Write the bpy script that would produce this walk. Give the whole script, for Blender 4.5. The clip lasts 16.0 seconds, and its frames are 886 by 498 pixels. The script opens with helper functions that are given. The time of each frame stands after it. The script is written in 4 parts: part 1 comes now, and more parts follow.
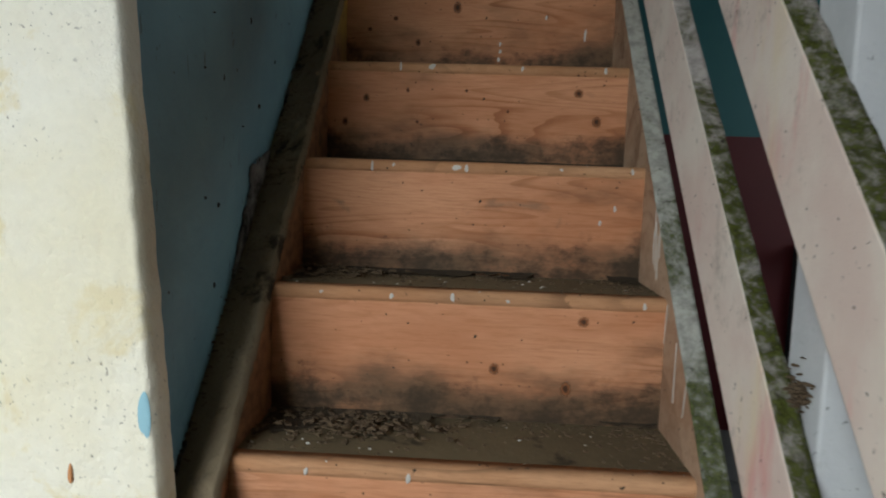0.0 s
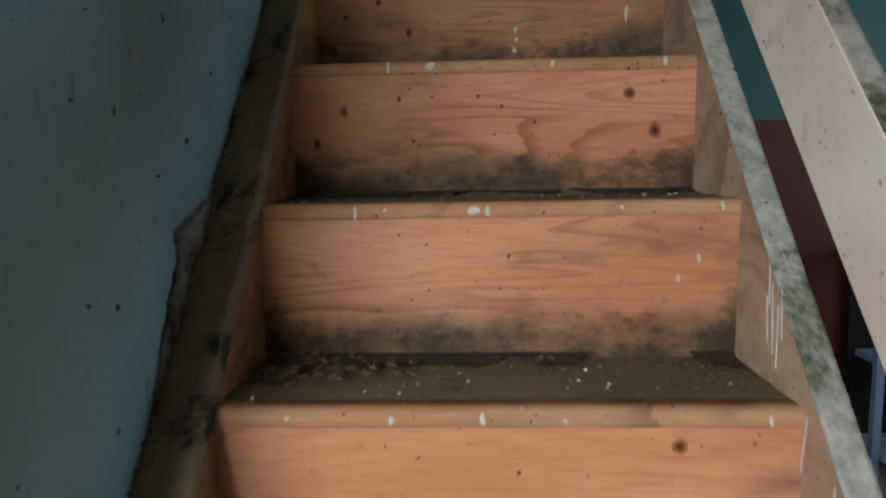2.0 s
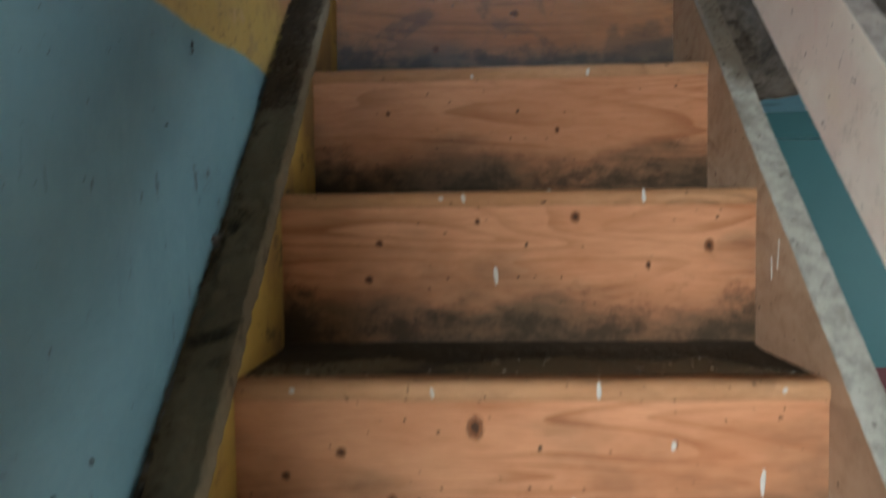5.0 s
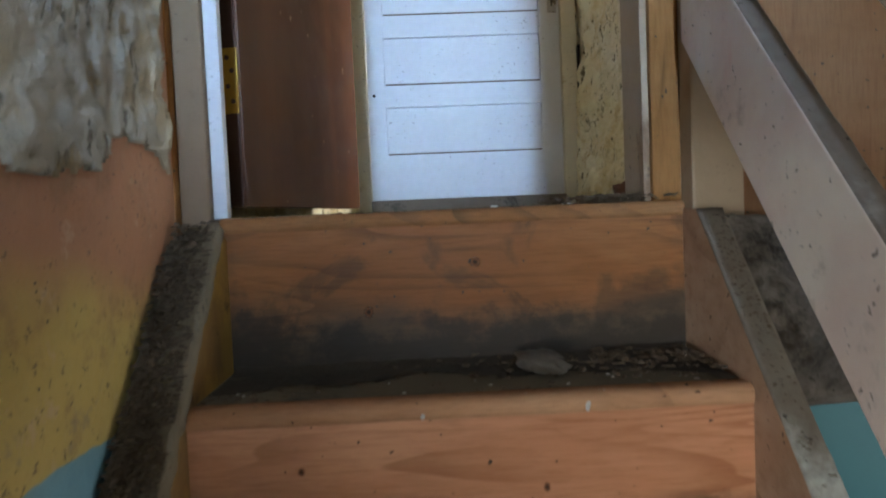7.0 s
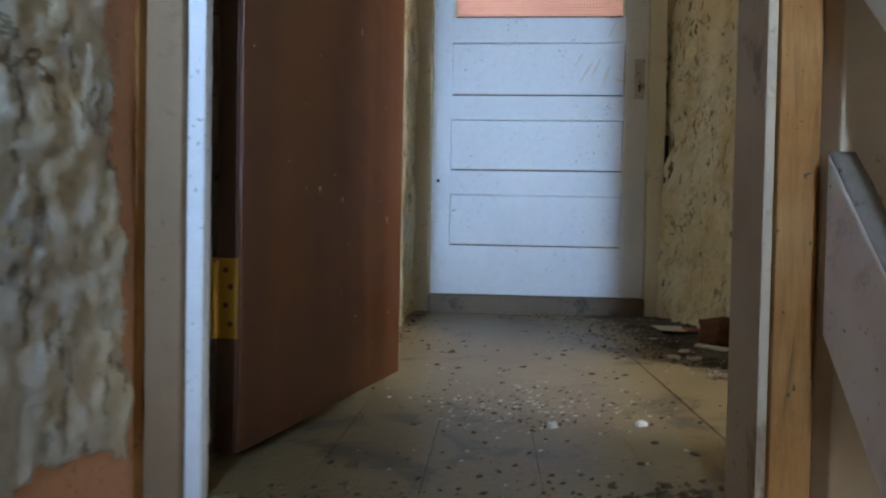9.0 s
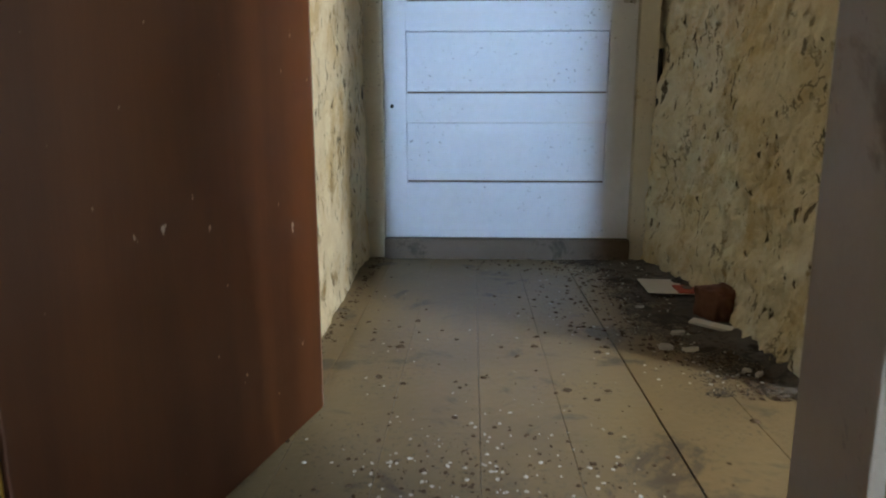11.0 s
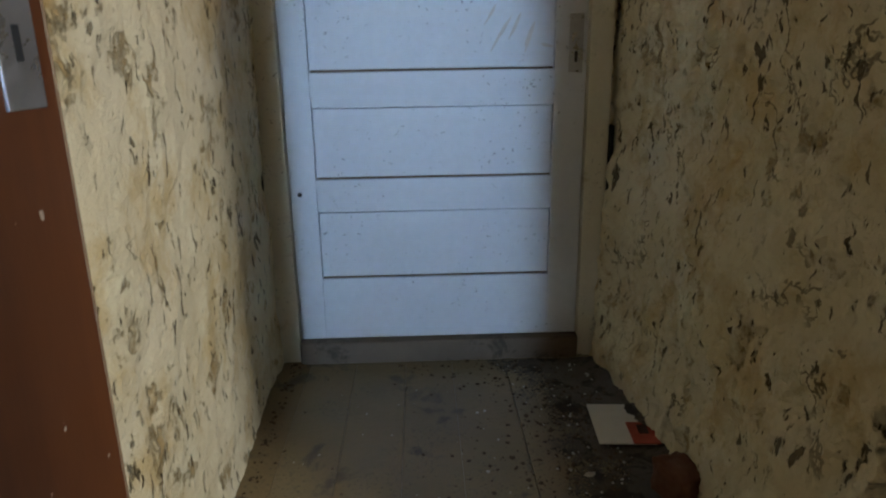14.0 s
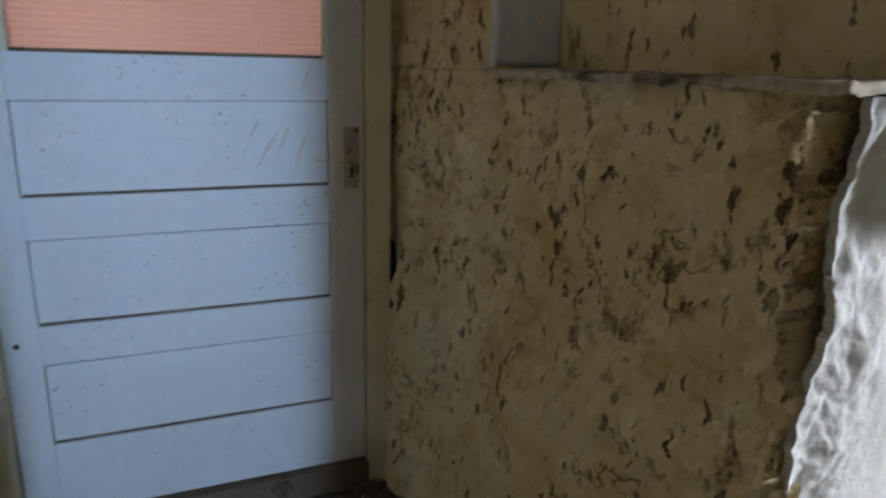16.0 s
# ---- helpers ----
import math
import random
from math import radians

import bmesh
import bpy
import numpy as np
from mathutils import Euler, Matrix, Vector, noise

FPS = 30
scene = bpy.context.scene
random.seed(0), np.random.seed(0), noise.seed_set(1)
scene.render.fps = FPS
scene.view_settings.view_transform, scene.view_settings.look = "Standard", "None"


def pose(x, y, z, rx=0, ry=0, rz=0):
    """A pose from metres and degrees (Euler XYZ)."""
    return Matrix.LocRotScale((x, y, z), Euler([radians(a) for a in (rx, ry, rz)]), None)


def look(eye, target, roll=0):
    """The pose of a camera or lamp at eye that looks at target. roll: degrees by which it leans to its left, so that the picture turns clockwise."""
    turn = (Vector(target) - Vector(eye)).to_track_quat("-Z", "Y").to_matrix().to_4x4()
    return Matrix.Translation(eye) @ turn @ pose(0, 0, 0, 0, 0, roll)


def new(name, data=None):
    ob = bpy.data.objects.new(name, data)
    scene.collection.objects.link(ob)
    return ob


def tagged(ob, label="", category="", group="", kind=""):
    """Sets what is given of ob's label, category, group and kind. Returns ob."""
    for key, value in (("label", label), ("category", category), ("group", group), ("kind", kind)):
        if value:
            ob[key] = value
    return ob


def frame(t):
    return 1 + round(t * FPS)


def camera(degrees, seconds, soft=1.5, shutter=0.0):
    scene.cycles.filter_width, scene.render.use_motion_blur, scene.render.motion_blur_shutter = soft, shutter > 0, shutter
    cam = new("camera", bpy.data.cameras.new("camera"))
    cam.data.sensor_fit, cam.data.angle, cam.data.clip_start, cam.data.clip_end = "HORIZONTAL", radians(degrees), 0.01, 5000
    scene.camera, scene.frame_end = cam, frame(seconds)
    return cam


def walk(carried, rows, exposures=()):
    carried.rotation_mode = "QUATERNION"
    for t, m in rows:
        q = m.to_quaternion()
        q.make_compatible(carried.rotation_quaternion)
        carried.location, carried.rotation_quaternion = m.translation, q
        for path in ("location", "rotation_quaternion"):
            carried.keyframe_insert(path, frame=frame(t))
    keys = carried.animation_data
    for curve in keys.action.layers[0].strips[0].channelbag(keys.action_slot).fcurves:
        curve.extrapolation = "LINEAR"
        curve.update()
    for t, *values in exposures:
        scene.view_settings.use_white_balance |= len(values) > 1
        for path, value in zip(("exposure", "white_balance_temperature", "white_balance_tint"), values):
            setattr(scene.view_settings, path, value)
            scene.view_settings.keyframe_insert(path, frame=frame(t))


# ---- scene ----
cam = camera(65.6, 16.0, soft=2.0, shutter=0.5)
PATH = [
    (0, (0.013, 0.162, 1.102), (-0.083, 2.149, 0.893), 1.9),
    (0.5, (0.009, 0.221, 1.089), (-0.185, 2.2, 0.883), -0.2),
    (0.7, (0.004, 0.239, 1.066), (-0.232, 2.214, 0.861), 0.1),
    (1, (0.026, 0.269, 1.082), (-0.227, 2.236, 0.82), -0.1),
    (1.5, (0.022, 0.393, 1.117), (-0.134, 2.375, 0.896), -1.7),
    (2, (-0.032, 0.568, 1.195), (-0.122, 2.548, 0.934), -1.0),
    (2.5, (-0.039, 0.668, 1.278), (-0.075, 2.649, 1.009), 0.2),
    (3, (-0.022, 0.767, 1.363), (-0.083, 2.763, 1.254), 0.1),
    (3.5, (-0.017, 0.919, 1.443), (-0.145, 2.911, 1.32), 1.7),
    (4, (-0.038, 0.99, 1.521), (-0.355, 2.946, 1.252), 0.8),
    (4.5, (-0.032, 1.084, 1.599), (-0.237, 3.065, 1.413), 0.8),
    (5, (-0.047, 1.18, 1.774), (-0.16, 3.175, 1.682), -0.8),
    (5.2, (-0.045, 1.201, 1.828), (-0.104, 3.199, 1.757), -1.3),
    (7.3, (-0.054, 1.619, 2.294), (0.027, 3.615, 2.187), -1.9),
    (7.5, (-0.045, 1.64, 2.314), (0.051, 3.632, 2.159), -1.0),
    (8, (-0.022, 1.719, 2.368), (0.113, 3.713, 2.304), -0.8),
    (8.5, (-0.034, 1.781, 2.48), (-0.186, 3.774, 2.397), -2.2),
    (9, (-0.006, 1.837, 2.584), (-0.149, 3.831, 2.538), 1.1),
    (9.2, (-0.011, 1.884, 2.584), (-0.059, 3.884, 2.548), 0.6),
    (11.3, (0.0515, 2.268, 2.8126), (-0.0505, 4.166, 2.4155), -0.3),
    (11.5, (0.0427, 2.3039, 2.832), (-0.1194, 4.2029, 2.4612), -1.0),
    (12, (0.0515, 2.4194, 2.8932), (0.033, 4.2796, 2.3369), -0.5),
    (12.5, (0.065, 2.4621, 2.9592), (0.0718, 4.2971, 2.3252), -2.3),
    (13, (0.0913, 2.5573, 3.0379), (0.2466, 4.4282, 2.5398), -1.0),
    (13.5, (0.1029, 2.6272, 3.1621), (0.2029, 4.4845, 2.6049), 1.1),
    (14, (0.1252, 2.6631, 3.2388), (0.1825, 4.5184, 2.6689), -0.9),
    (14.5, (0.1165, 2.7447, 3.2563), (0.3592, 4.6087, 2.7689), -0.4),
    (15, (0.0913, 2.8369, 3.3107), (0.5078, 4.6311, 2.6942), -1.1),
    (15.5, (0.0718, 2.8845, 3.4282), (0.633, 4.6524, 2.8544), 1.4),
    (16, (0.1126, 2.9223, 3.4621), (0.8301, 4.6544, 2.9573), 1.4),
]
SIZE = 1.03  # all lengths below are multiplied by this
walk(cam, [(t, look(Vector(eye) * SIZE, Vector(target) * SIZE, roll)) for t, eye, target, roll in PATH],
     [(0.0, 0.05), (0.5, 0.18), (1.0, 0.2), (1.5, 0.35), (3.0, 0.95), (4.5, 1.45), (5.0, 1.8), (7.5, 1.75), (8.0, 1.65), (8.5, 1.65), (9.0, 1.4), (11.5, 1.45), (12.5, 1.4), (13.0, 1.2), (15.0, 0.6), (16.0, 0.85)])

# ---- light ----
world = bpy.data.worlds.new("sky_world")
scene.world = world
world.use_nodes = True
wn = world.node_tree
sky = wn.nodes.new("ShaderNodeTexSky")
sky.sky_type, sky.sun_disc = "NISHITA", False
sky.sun_elevation, sky.sun_rotation = radians(35), radians(200)
wn.links.new(sky.outputs[0], wn.nodes["Background"].inputs[0])
wn.nodes["Background"].inputs[1].default_value = 0.12

def area_lamp(name, m, sx, sy, power, color, spread=180):
    data = bpy.data.lights.new(name, "AREA")
    data.shape, data.size, data.size_y, data.energy, data.color = "RECTANGLE", sx * SIZE, sy * SIZE, power, color
    data.spread = radians(spread)
    ob = new(name, data)
    m = m.copy()
    m.translation *= SIZE
    ob.matrix_world = m
    return ob

# daylight in the open entrance behind the start, and in the window of the upper room
area_lamp("entrance_daylight", look((-1.75, -2.5, 2.75), (0.0, 1.6, 0.9)), 1.5, 2.2, 320, (0.85, 0.94, 1.0))
area_lamp("upper_window_daylight", look((-0.05, -0.86, 3.45), (0.05, 4.6, 2.9)), 0.22, 1.4, 11.5, (0.42, 0.66, 1.0), 60)
area_lamp("east_window_daylight", look((2.66, 2.15, 3.5), (0.6, 3.5, 2.6)), 0.45, 1.1, 63, (0.96, 0.97, 1.0))
# added fill from the right for the blue wall; no window is known there
area_lamp("lower_room_fill", look((2.68, 1.6, 1.4), (-0.4, 1.8, 1.5)), 0.75, 0.85, 10, (0.88, 0.95, 1.0))
area_lamp("back_room_daylight", look((-0.9, 5.6, 3.7), (0.4, 5.6, 3.7)), 1.0, 1.2, 14, (1.0, 0.95, 0.9))


# ---- mesh helpers ----
ORIGIN = {}

def thing(name, base, label, category, group="", kind=""):
    ob = new(name)
    ob.empty_display_size = 0.05
    ob.location = Vector(base) * SIZE
    ob.scale = (SIZE, SIZE, SIZE)
    ORIGIN[ob] = Vector(base)
    return tagged(ob, label, category, group, kind)

def solid(name, bm, material, label="", category="", group="", kind="", smooth=False):
    me = bpy.data.meshes.new(name)
    bmesh.ops.recalc_face_normals(bm, faces=bm.faces)
    bm.to_mesh(me)
    bm.free()
    me.materials.append(material)
    if smooth:
        me.polygons.foreach_set("use_smooth", [True] * len(me.polygons))
    ob = new(name, me)
    ob.scale = (SIZE, SIZE, SIZE)
    ORIGIN[ob] = Vector((0, 0, 0))
    return tagged(ob, label, category, group, kind)

def part(name, bm, material, parent, label="", smooth=False):
    base = ORIGIN[parent]
    bmesh.ops.translate(bm, verts=bm.verts, vec=-base)
    ob = solid(name, bm, material, label, smooth=smooth)
    ob.scale = (1, 1, 1)
    ob.parent = parent
    ORIGIN[ob] = base.copy()
    return ob

def box(x0, x1, y0, y1, z0, z1, bevel=0.0, bm=None):
    target = bm or bmesh.new()
    piece = bmesh.new()
    bmesh.ops.create_cube(piece, size=1, matrix=Matrix.Translation(((x0 + x1) / 2, (y0 + y1) / 2, (z0 + z1) / 2)) @ Matrix.Diagonal((x1 - x0, y1 - y0, z1 - z0, 1)))
    if bevel:
        bmesh.ops.bevel(piece, geom=piece.edges[:], offset=bevel, segments=2, profile=0.6, affect="EDGES")
    tmp = bpy.data.meshes.new("tmp")
    piece.to_mesh(tmp)
    piece.free()
    target.from_mesh(tmp)
    bpy.data.meshes.remove(tmp)
    return target

def moved(bm, m):
    bmesh.ops.transform(bm, matrix=m, verts=bm.verts)
    return bm

def prism_x(poly, x0, x1, bevel=0.0):
    """A prism across x from a polygon of (y, z)."""
    bm = bmesh.new()
    a = [bm.verts.new((x0, y, z)) for y, z in poly]
    b = [bm.verts.new((x1, y, z)) for y, z in poly]
    bm.faces.new(a)
    bm.faces.new(b[::-1])
    n = len(poly)
    for i in range(n):
        bm.faces.new((a[i], b[i], b[(i + 1) % n], a[(i + 1) % n]))
    if bevel:
        bmesh.ops.bevel(bm, geom=bm.edges[:], offset=bevel, segments=2, profile=0.6, affect="EDGES")
    return bm

def cylinder(p0, p1, r0, r1=None, seg=14, bm=None):
    bm = bm or bmesh.new()
    p0, p1 = Vector(p0), Vector(p1)
    d = p1 - p0
    m = Matrix.Translation((p0 + p1) / 2) @ d.to_track_quat("Z", "Y").to_matrix().to_4x4()
    bmesh.ops.create_cone(bm, cap_ends=True, segments=seg, radius1=r0, radius2=r0 if r1 is None else r1, depth=d.length, matrix=m)
    return bm

def fractal(p, scale, octaves=4):
    return noise.fractal(Vector(p) * scale, 0.9, 2.1, octaves)

def sheet(corner, u, v, nu, nv, shift, thick, keep=None):
    """A slab whose front is a grid spanned by u and v from corner, moved along its normal by shift(point); keep(point) may drop cells."""
    corner, u, v = Vector(corner), Vector(u), Vector(v)
    normal = u.cross(v).normalized()
    bm = bmesh.new()
    rows = []
    for j in range(nv + 1):
        row = []
        for i in range(nu + 1):
            p = corner + u * (i / nu) + v * (j / nv)
            row.append(bm.verts.new(p + normal * shift(p)))
        rows.append(row)
    faces = []
    for j in range(nv):
        for i in range(nu):
            if keep is None or keep(corner + u * ((i + 0.5) / nu) + v * ((j + 0.5) / nv)):
                faces.append(bm.faces.new((rows[j][i], rows[j][i + 1], rows[j + 1][i + 1], rows[j + 1][i])))
    if thick:
        edges = [e for e in bm.edges if len(e.link_faces) == 1]
        ret = bmesh.ops.extrude_edge_only(bm, edges=edges)
        bmesh.ops.translate(bm, verts=[g for g in ret["geom"] if isinstance(g, bmesh.types.BMVert)], vec=-normal * thick)
    bmesh.ops.delete(bm, geom=[w for w in bm.verts if not w.link_faces], context="VERTS")
    return bm


def blob(center, rx, ry, depth, axis="y", seg=12, wobble=0.18, seed=0):
    """A flat rounded patch, domed outwards along -y (axis y) or +z (axis z)."""
    rng = random.Random(seed)
    bm = bmesh.new()
    rings = []
    for f, h in ((1.0, 0.0), (0.75, 0.7), (0.35, 1.0)):
        ring = []
        for i in range(seg):
            a = 2 * math.pi * i / seg
            w = f * (1 + wobble * math.sin(2 * a + seed) + wobble * 0.5 * math.sin(3 * a + 2 * seed))
            u, v = rx * w * math.cos(a), ry * w * math.sin(a)
            p = {"y": (u, -h * depth, v), "z": (u, v, h * depth), "x": (h * depth, u, v)}[axis]
            ring.append(bm.verts.new(Vector(center) + Vector(p)))
        rings.append(ring)
    for r0, r1 in zip(rings, rings[1:]):
        for i in range(seg):
            bm.faces.new((r0[i], r0[(i + 1) % seg], r1[(i + 1) % seg], r1[i]))
    bm.faces.new(rings[-1])
    return bm


# ---- materials ----
class Nodes:
    """Short names for the nodes of one material."""
    def __init__(self, name):
        self.mat = bpy.data.materials.new(name)
        self.mat.use_nodes = True
        self.t = self.mat.node_tree
        self.b = self.t.nodes["Principled BSDF"]
        self.coord = self.add("ShaderNodeTexCoord").outputs["Object"]

    def add(self, kind):
        return self.t.nodes.new(kind)

    def put(self, socket, value):
        if isinstance(value, bpy.types.NodeSocket):
            self.t.links.new(value, socket)
        elif isinstance(value, tuple) and len(value) == 3 and socket.type == "RGBA":
            socket.default_value = (*value, 1)
        else:
            socket.default_value = value

    def scaled(self, s, shift=None, turn=(0.0, 0.0, 0.0)):
        m = self.add("ShaderNodeMapping")
        m.inputs["Rotation"].default_value = turn
        self.put(m.inputs["Vector"], self.coord)
        m.inputs["Scale"].default_value = s
        if shift is not None:
            self.put(m.inputs["Location"], shift)
        return m.outputs[0]

    def noise(self, scale, detail=4.0, rough=0.55, vec=None, warp=0.0):
        n = self.add("ShaderNodeTexNoise")
        self.put(n.inputs["Vector"], vec or self.coord)
        for key, value in (("Scale", scale), ("Detail", detail), ("Roughness", rough), ("Distortion", warp)):
            n.inputs[key].default_value = value
        return n.outputs["Fac"]

    def cells(self, scale, vec=None):
        n = self.add("ShaderNodeTexVoronoi")
        self.put(n.inputs["Vector"], vec or self.coord)
        n.inputs["Scale"].default_value = scale
        return n.outputs["Distance"]

    def step(self, value, lo, hi, a=0.0, b=1.0):
        n = self.add("ShaderNodeMapRange")
        n.interpolation_type = "SMOOTHSTEP"
        for key, x in zip(("Value", "From Min", "From Max", "To Min", "To Max"), (value, lo, hi, a, b)):
            self.put(n.inputs[key], x)
        return n.outputs[0]

    def mix(self, fac, a, b):
        n = self.add("ShaderNodeMix")
        n.data_type = "RGBA"
        self.put(n.inputs[0], fac)
        self.put(n.inputs[6], a)
        self.put(n.inputs[7], b)
        return n.outputs[2]

    def math(self, op, a, b=0.0):
        n = self.add("ShaderNodeMath")
        n.operation = op
        self.put(n.inputs[0], a)
        self.put(n.inputs[1], b)
        return n.outputs[0]

    def axis(self, k):
        n = self.add("ShaderNodeSeparateXYZ")
        self.put(n.inputs[0], self.coord)
        return n.outputs[k]

    def luck(self):
        return self.add("ShaderNodeObjectInfo").outputs["Random"]

    def done(self, color, rough=0.7, bump=None, strength=0.4, distance=0.004, metal=0.0, gloss=0.4):
        self.put(self.b.inputs["Base Color"], color)
        self.put(self.b.inputs["Roughness"], rough)
        self.put(self.b.inputs["Metallic"], metal)
        self.put(self.b.inputs["Specular IOR Level"], gloss)
        if bump is not None:
            n = self.add("ShaderNodeBump")
            n.inputs["Strength"].default_value, n.inputs["Distance"].default_value = strength, distance
            self.put(n.inputs["Height"], bump)
            self.put(self.b.inputs["Normal"], n.outputs[0])
        return self.mat


def worn_paint(name, base, alt, stain, specks=(0.05, 0.04, 0.03), stain_from=0.58, size=6.0, rough=0.65, strength=0.35, distance=0.004, dots=0.62, gloss=0.2):
    """Paint or plaster: two tones in broad clouds, stains with their own edges, small dark specks."""
    n = Nodes(name)
    broad = n.noise(size * 0.35, 5, 0.6)
    fine = n.noise(size * 9, 5, 0.65)
    c = n.mix(n.step(broad, 0.35, 0.65), base, alt)
    c = n.mix(n.math("MULTIPLY", fine, 0.35), c, tuple(0.55 * k for k in base))
    c = n.mix(n.step(n.noise(size, 6, 0.65, warp=0.6), stain_from, stain_from + 0.1), c, stain)
    sp = n.step(n.noise(size * 19, 3, 0.6), dots + 0.03, dots + 0.08)
    sp = n.math("MULTIPLY", sp, n.step(n.noise(size * 0.8, 2), 0.45, 0.6))
    c = n.mix(n.math("MULTIPLY", sp, 0.55), c, specks)
    height = n.math("ADD", fine, n.math("MULTIPLY", broad, 2.0))
    return n.done(c, rough, height, strength, distance, gloss=gloss)

def pine(name, light, dark, mould_shade=0.0, rough=0.62, grain=(0.9, 1.0, 8.5), rings=13.0, varnish=0.12, blots=0.66):
    """Pine boards: growth rings drawn out along the board as arches, varied from board to board; they can carry grown
    dirt together with shade painted low down and at the ends.
    """
    n = Nodes(name)
    r = n.luck()
    shift = n.add("ShaderNodeCombineXYZ")
    for k, f in enumerate((17.3, 13.1, 15.7)):
        n.put(shift.inputs[k], n.math("MULTIPLY", r, f))
    field = n.noise(1.35, 1.5, 0.4, vec=n.scaled(grain, shift.outputs[0]), warp=0.35)
    saw = n.math("FRACT", n.math("MULTIPLY", field, rings))
    ring = n.math("MULTIPLY", n.step(saw, 0.5, 0.95), n.step(saw, 1.0, 0.96))
    ring = n.math("MULTIPLY", ring, n.step(n.noise(2.6, 3, 0.55, vec=n.scaled((1.0, 1.0, 2.0), shift.outputs[0])), 0.38, 0.68))
    pale = (min(0.8, 1.18 * light[0] + 0.02), min(0.8, 1.28 * light[1] + 0.02), 1.35 * light[2] + 0.015)
    c = n.mix(n.step(n.noise(2.4, 5, 0.6, vec=n.scaled((1.0, 1.0, 2.6), shift.outputs[0])), 0.36, 0.66), light, pale)
    c = n.mix(n.math("MULTIPLY", ring, 0.68), c, dark)
    fibre = n.noise(24, 5, 0.7, vec=n.scaled(tuple(k if k < 2 else 13.0 for k in grain), shift.outputs[0]))
    c = n.mix(n.step(fibre, 0.4, 0.75, 0.0, 0.4), c, dark)
    c = n.mix(n.step(n.noise(85, 2, 0.5), 0.69, 0.73), c, (0.06, 0.04, 0.025))
    if mould_shade:
        # grown dirt, with corner shade at the bottom and ends put into its colour
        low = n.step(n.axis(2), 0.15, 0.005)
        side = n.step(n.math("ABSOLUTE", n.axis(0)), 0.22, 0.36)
        low_end_dark = n.math("ADD", n.math("MULTIPLY", low, 0.34 * mould_shade), n.math("MULTIPLY", side, 0.09))
        film = n.step(n.math("ADD", n.noise(5.5, 5, 0.62, vec=n.scaled((0.55, 1.0, 1.3), shift.outputs[0])), low_end_dark), 0.55, 0.90)
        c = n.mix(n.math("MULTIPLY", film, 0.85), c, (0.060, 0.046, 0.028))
        patch = n.step(n.math("ADD", n.noise(17, 7, 0.72, vec=n.scaled((0.8, 1.0, 1.0), shift.outputs[0])), low_end_dark), 0.70, 0.95)
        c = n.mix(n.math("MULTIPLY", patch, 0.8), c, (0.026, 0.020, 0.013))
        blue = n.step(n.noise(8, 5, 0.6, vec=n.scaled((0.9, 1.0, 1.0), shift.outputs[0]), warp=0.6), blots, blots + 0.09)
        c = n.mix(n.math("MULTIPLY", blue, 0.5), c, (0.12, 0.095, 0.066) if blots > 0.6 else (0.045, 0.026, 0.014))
    height = n.math("ADD", fibre, n.math("MULTIPLY", ring, 0.5))
    return n.done(c, n.step(fibre, 0.3, 0.7, rough - 0.08, rough + 0.12), height, 0.3, 0.0015, gloss=varnish)

def knot_wood():
    """A knot: a dark heart, a brown ring, fading into the board around it."""
    n = Nodes("pine_knot")
    length = n.add("ShaderNodeVectorMath")
    length.operation = "LENGTH"
    n.put(length.inputs[0], n.coord)
    rad = n.math("ADD", length.outputs["Value"], n.math("MULTIPLY", n.math("SUBTRACT", n.noise(2.2, 4, 0.6), 0.5), 0.5))
    c = n.mix(n.step(rad, 0.28, 0.5), (0.045, 0.020, 0.010), (0.19, 0.072, 0.028))
    n.put(n.b.inputs["Alpha"], n.step(rad, 0.98, 0.45, 0.0, 0.95))
    return n.done(c, 0.6, n.noise(6, 3), 0.2, 0.001, gloss=0.15)

def mossy(name, base, moss, amount=0.5, reach=None):
    """Dusty weathered board top overgrown with moss and dirt; reach: how far up the stairs the moss has grown."""
    n = Nodes(name)
    field = n.noise(6, 9, 0.72, warp=0.4)
    if reach is not None:
        field = n.math("SUBTRACT", field, n.step(n.axis(1), reach - 0.7, reach + 0.5, 0.0, 0.4))
    patch = n.step(field, 0.60 - 0.25 * amount, 0.74 - 0.25 * amount)
    crumbs = n.noise(140, 6, 0.75)
    green = n.mix(n.step(crumbs, 0.35, 0.7), tuple(0.25 * k for k in moss), moss)
    c = n.mix(n.step(n.noise(45, 6, 0.7), 0.35, 0.7, 0.0, 0.75), base, tuple(0.45 * k for k in base))
    if reach is not None:
        soil = n.math("ADD", n.axis(1), n.math("MULTIPLY", n.noise(10, 6, 0.7), 0.5))
        c = n.mix(n.step(soil, reach + 0.62, reach + 0.8, 0.0, 0.85), c, (0.13, 0.095, 0.065))
    c = n.mix(n.math("MULTIPLY", patch, n.step(n.noise(70, 5, 0.7), 0.3, 0.55, 0.35, 1.0)), c, green)
    c = n.mix(n.step(n.noise(60, 5, 0.75), 0.62, 0.68), c, (0.035, 0.03, 0.022))
    return n.done(c, 0.95, n.math("ADD", crumbs, n.math("MULTIPLY", patch, 0.6)), 0.9, 0.004, gloss=0.1)

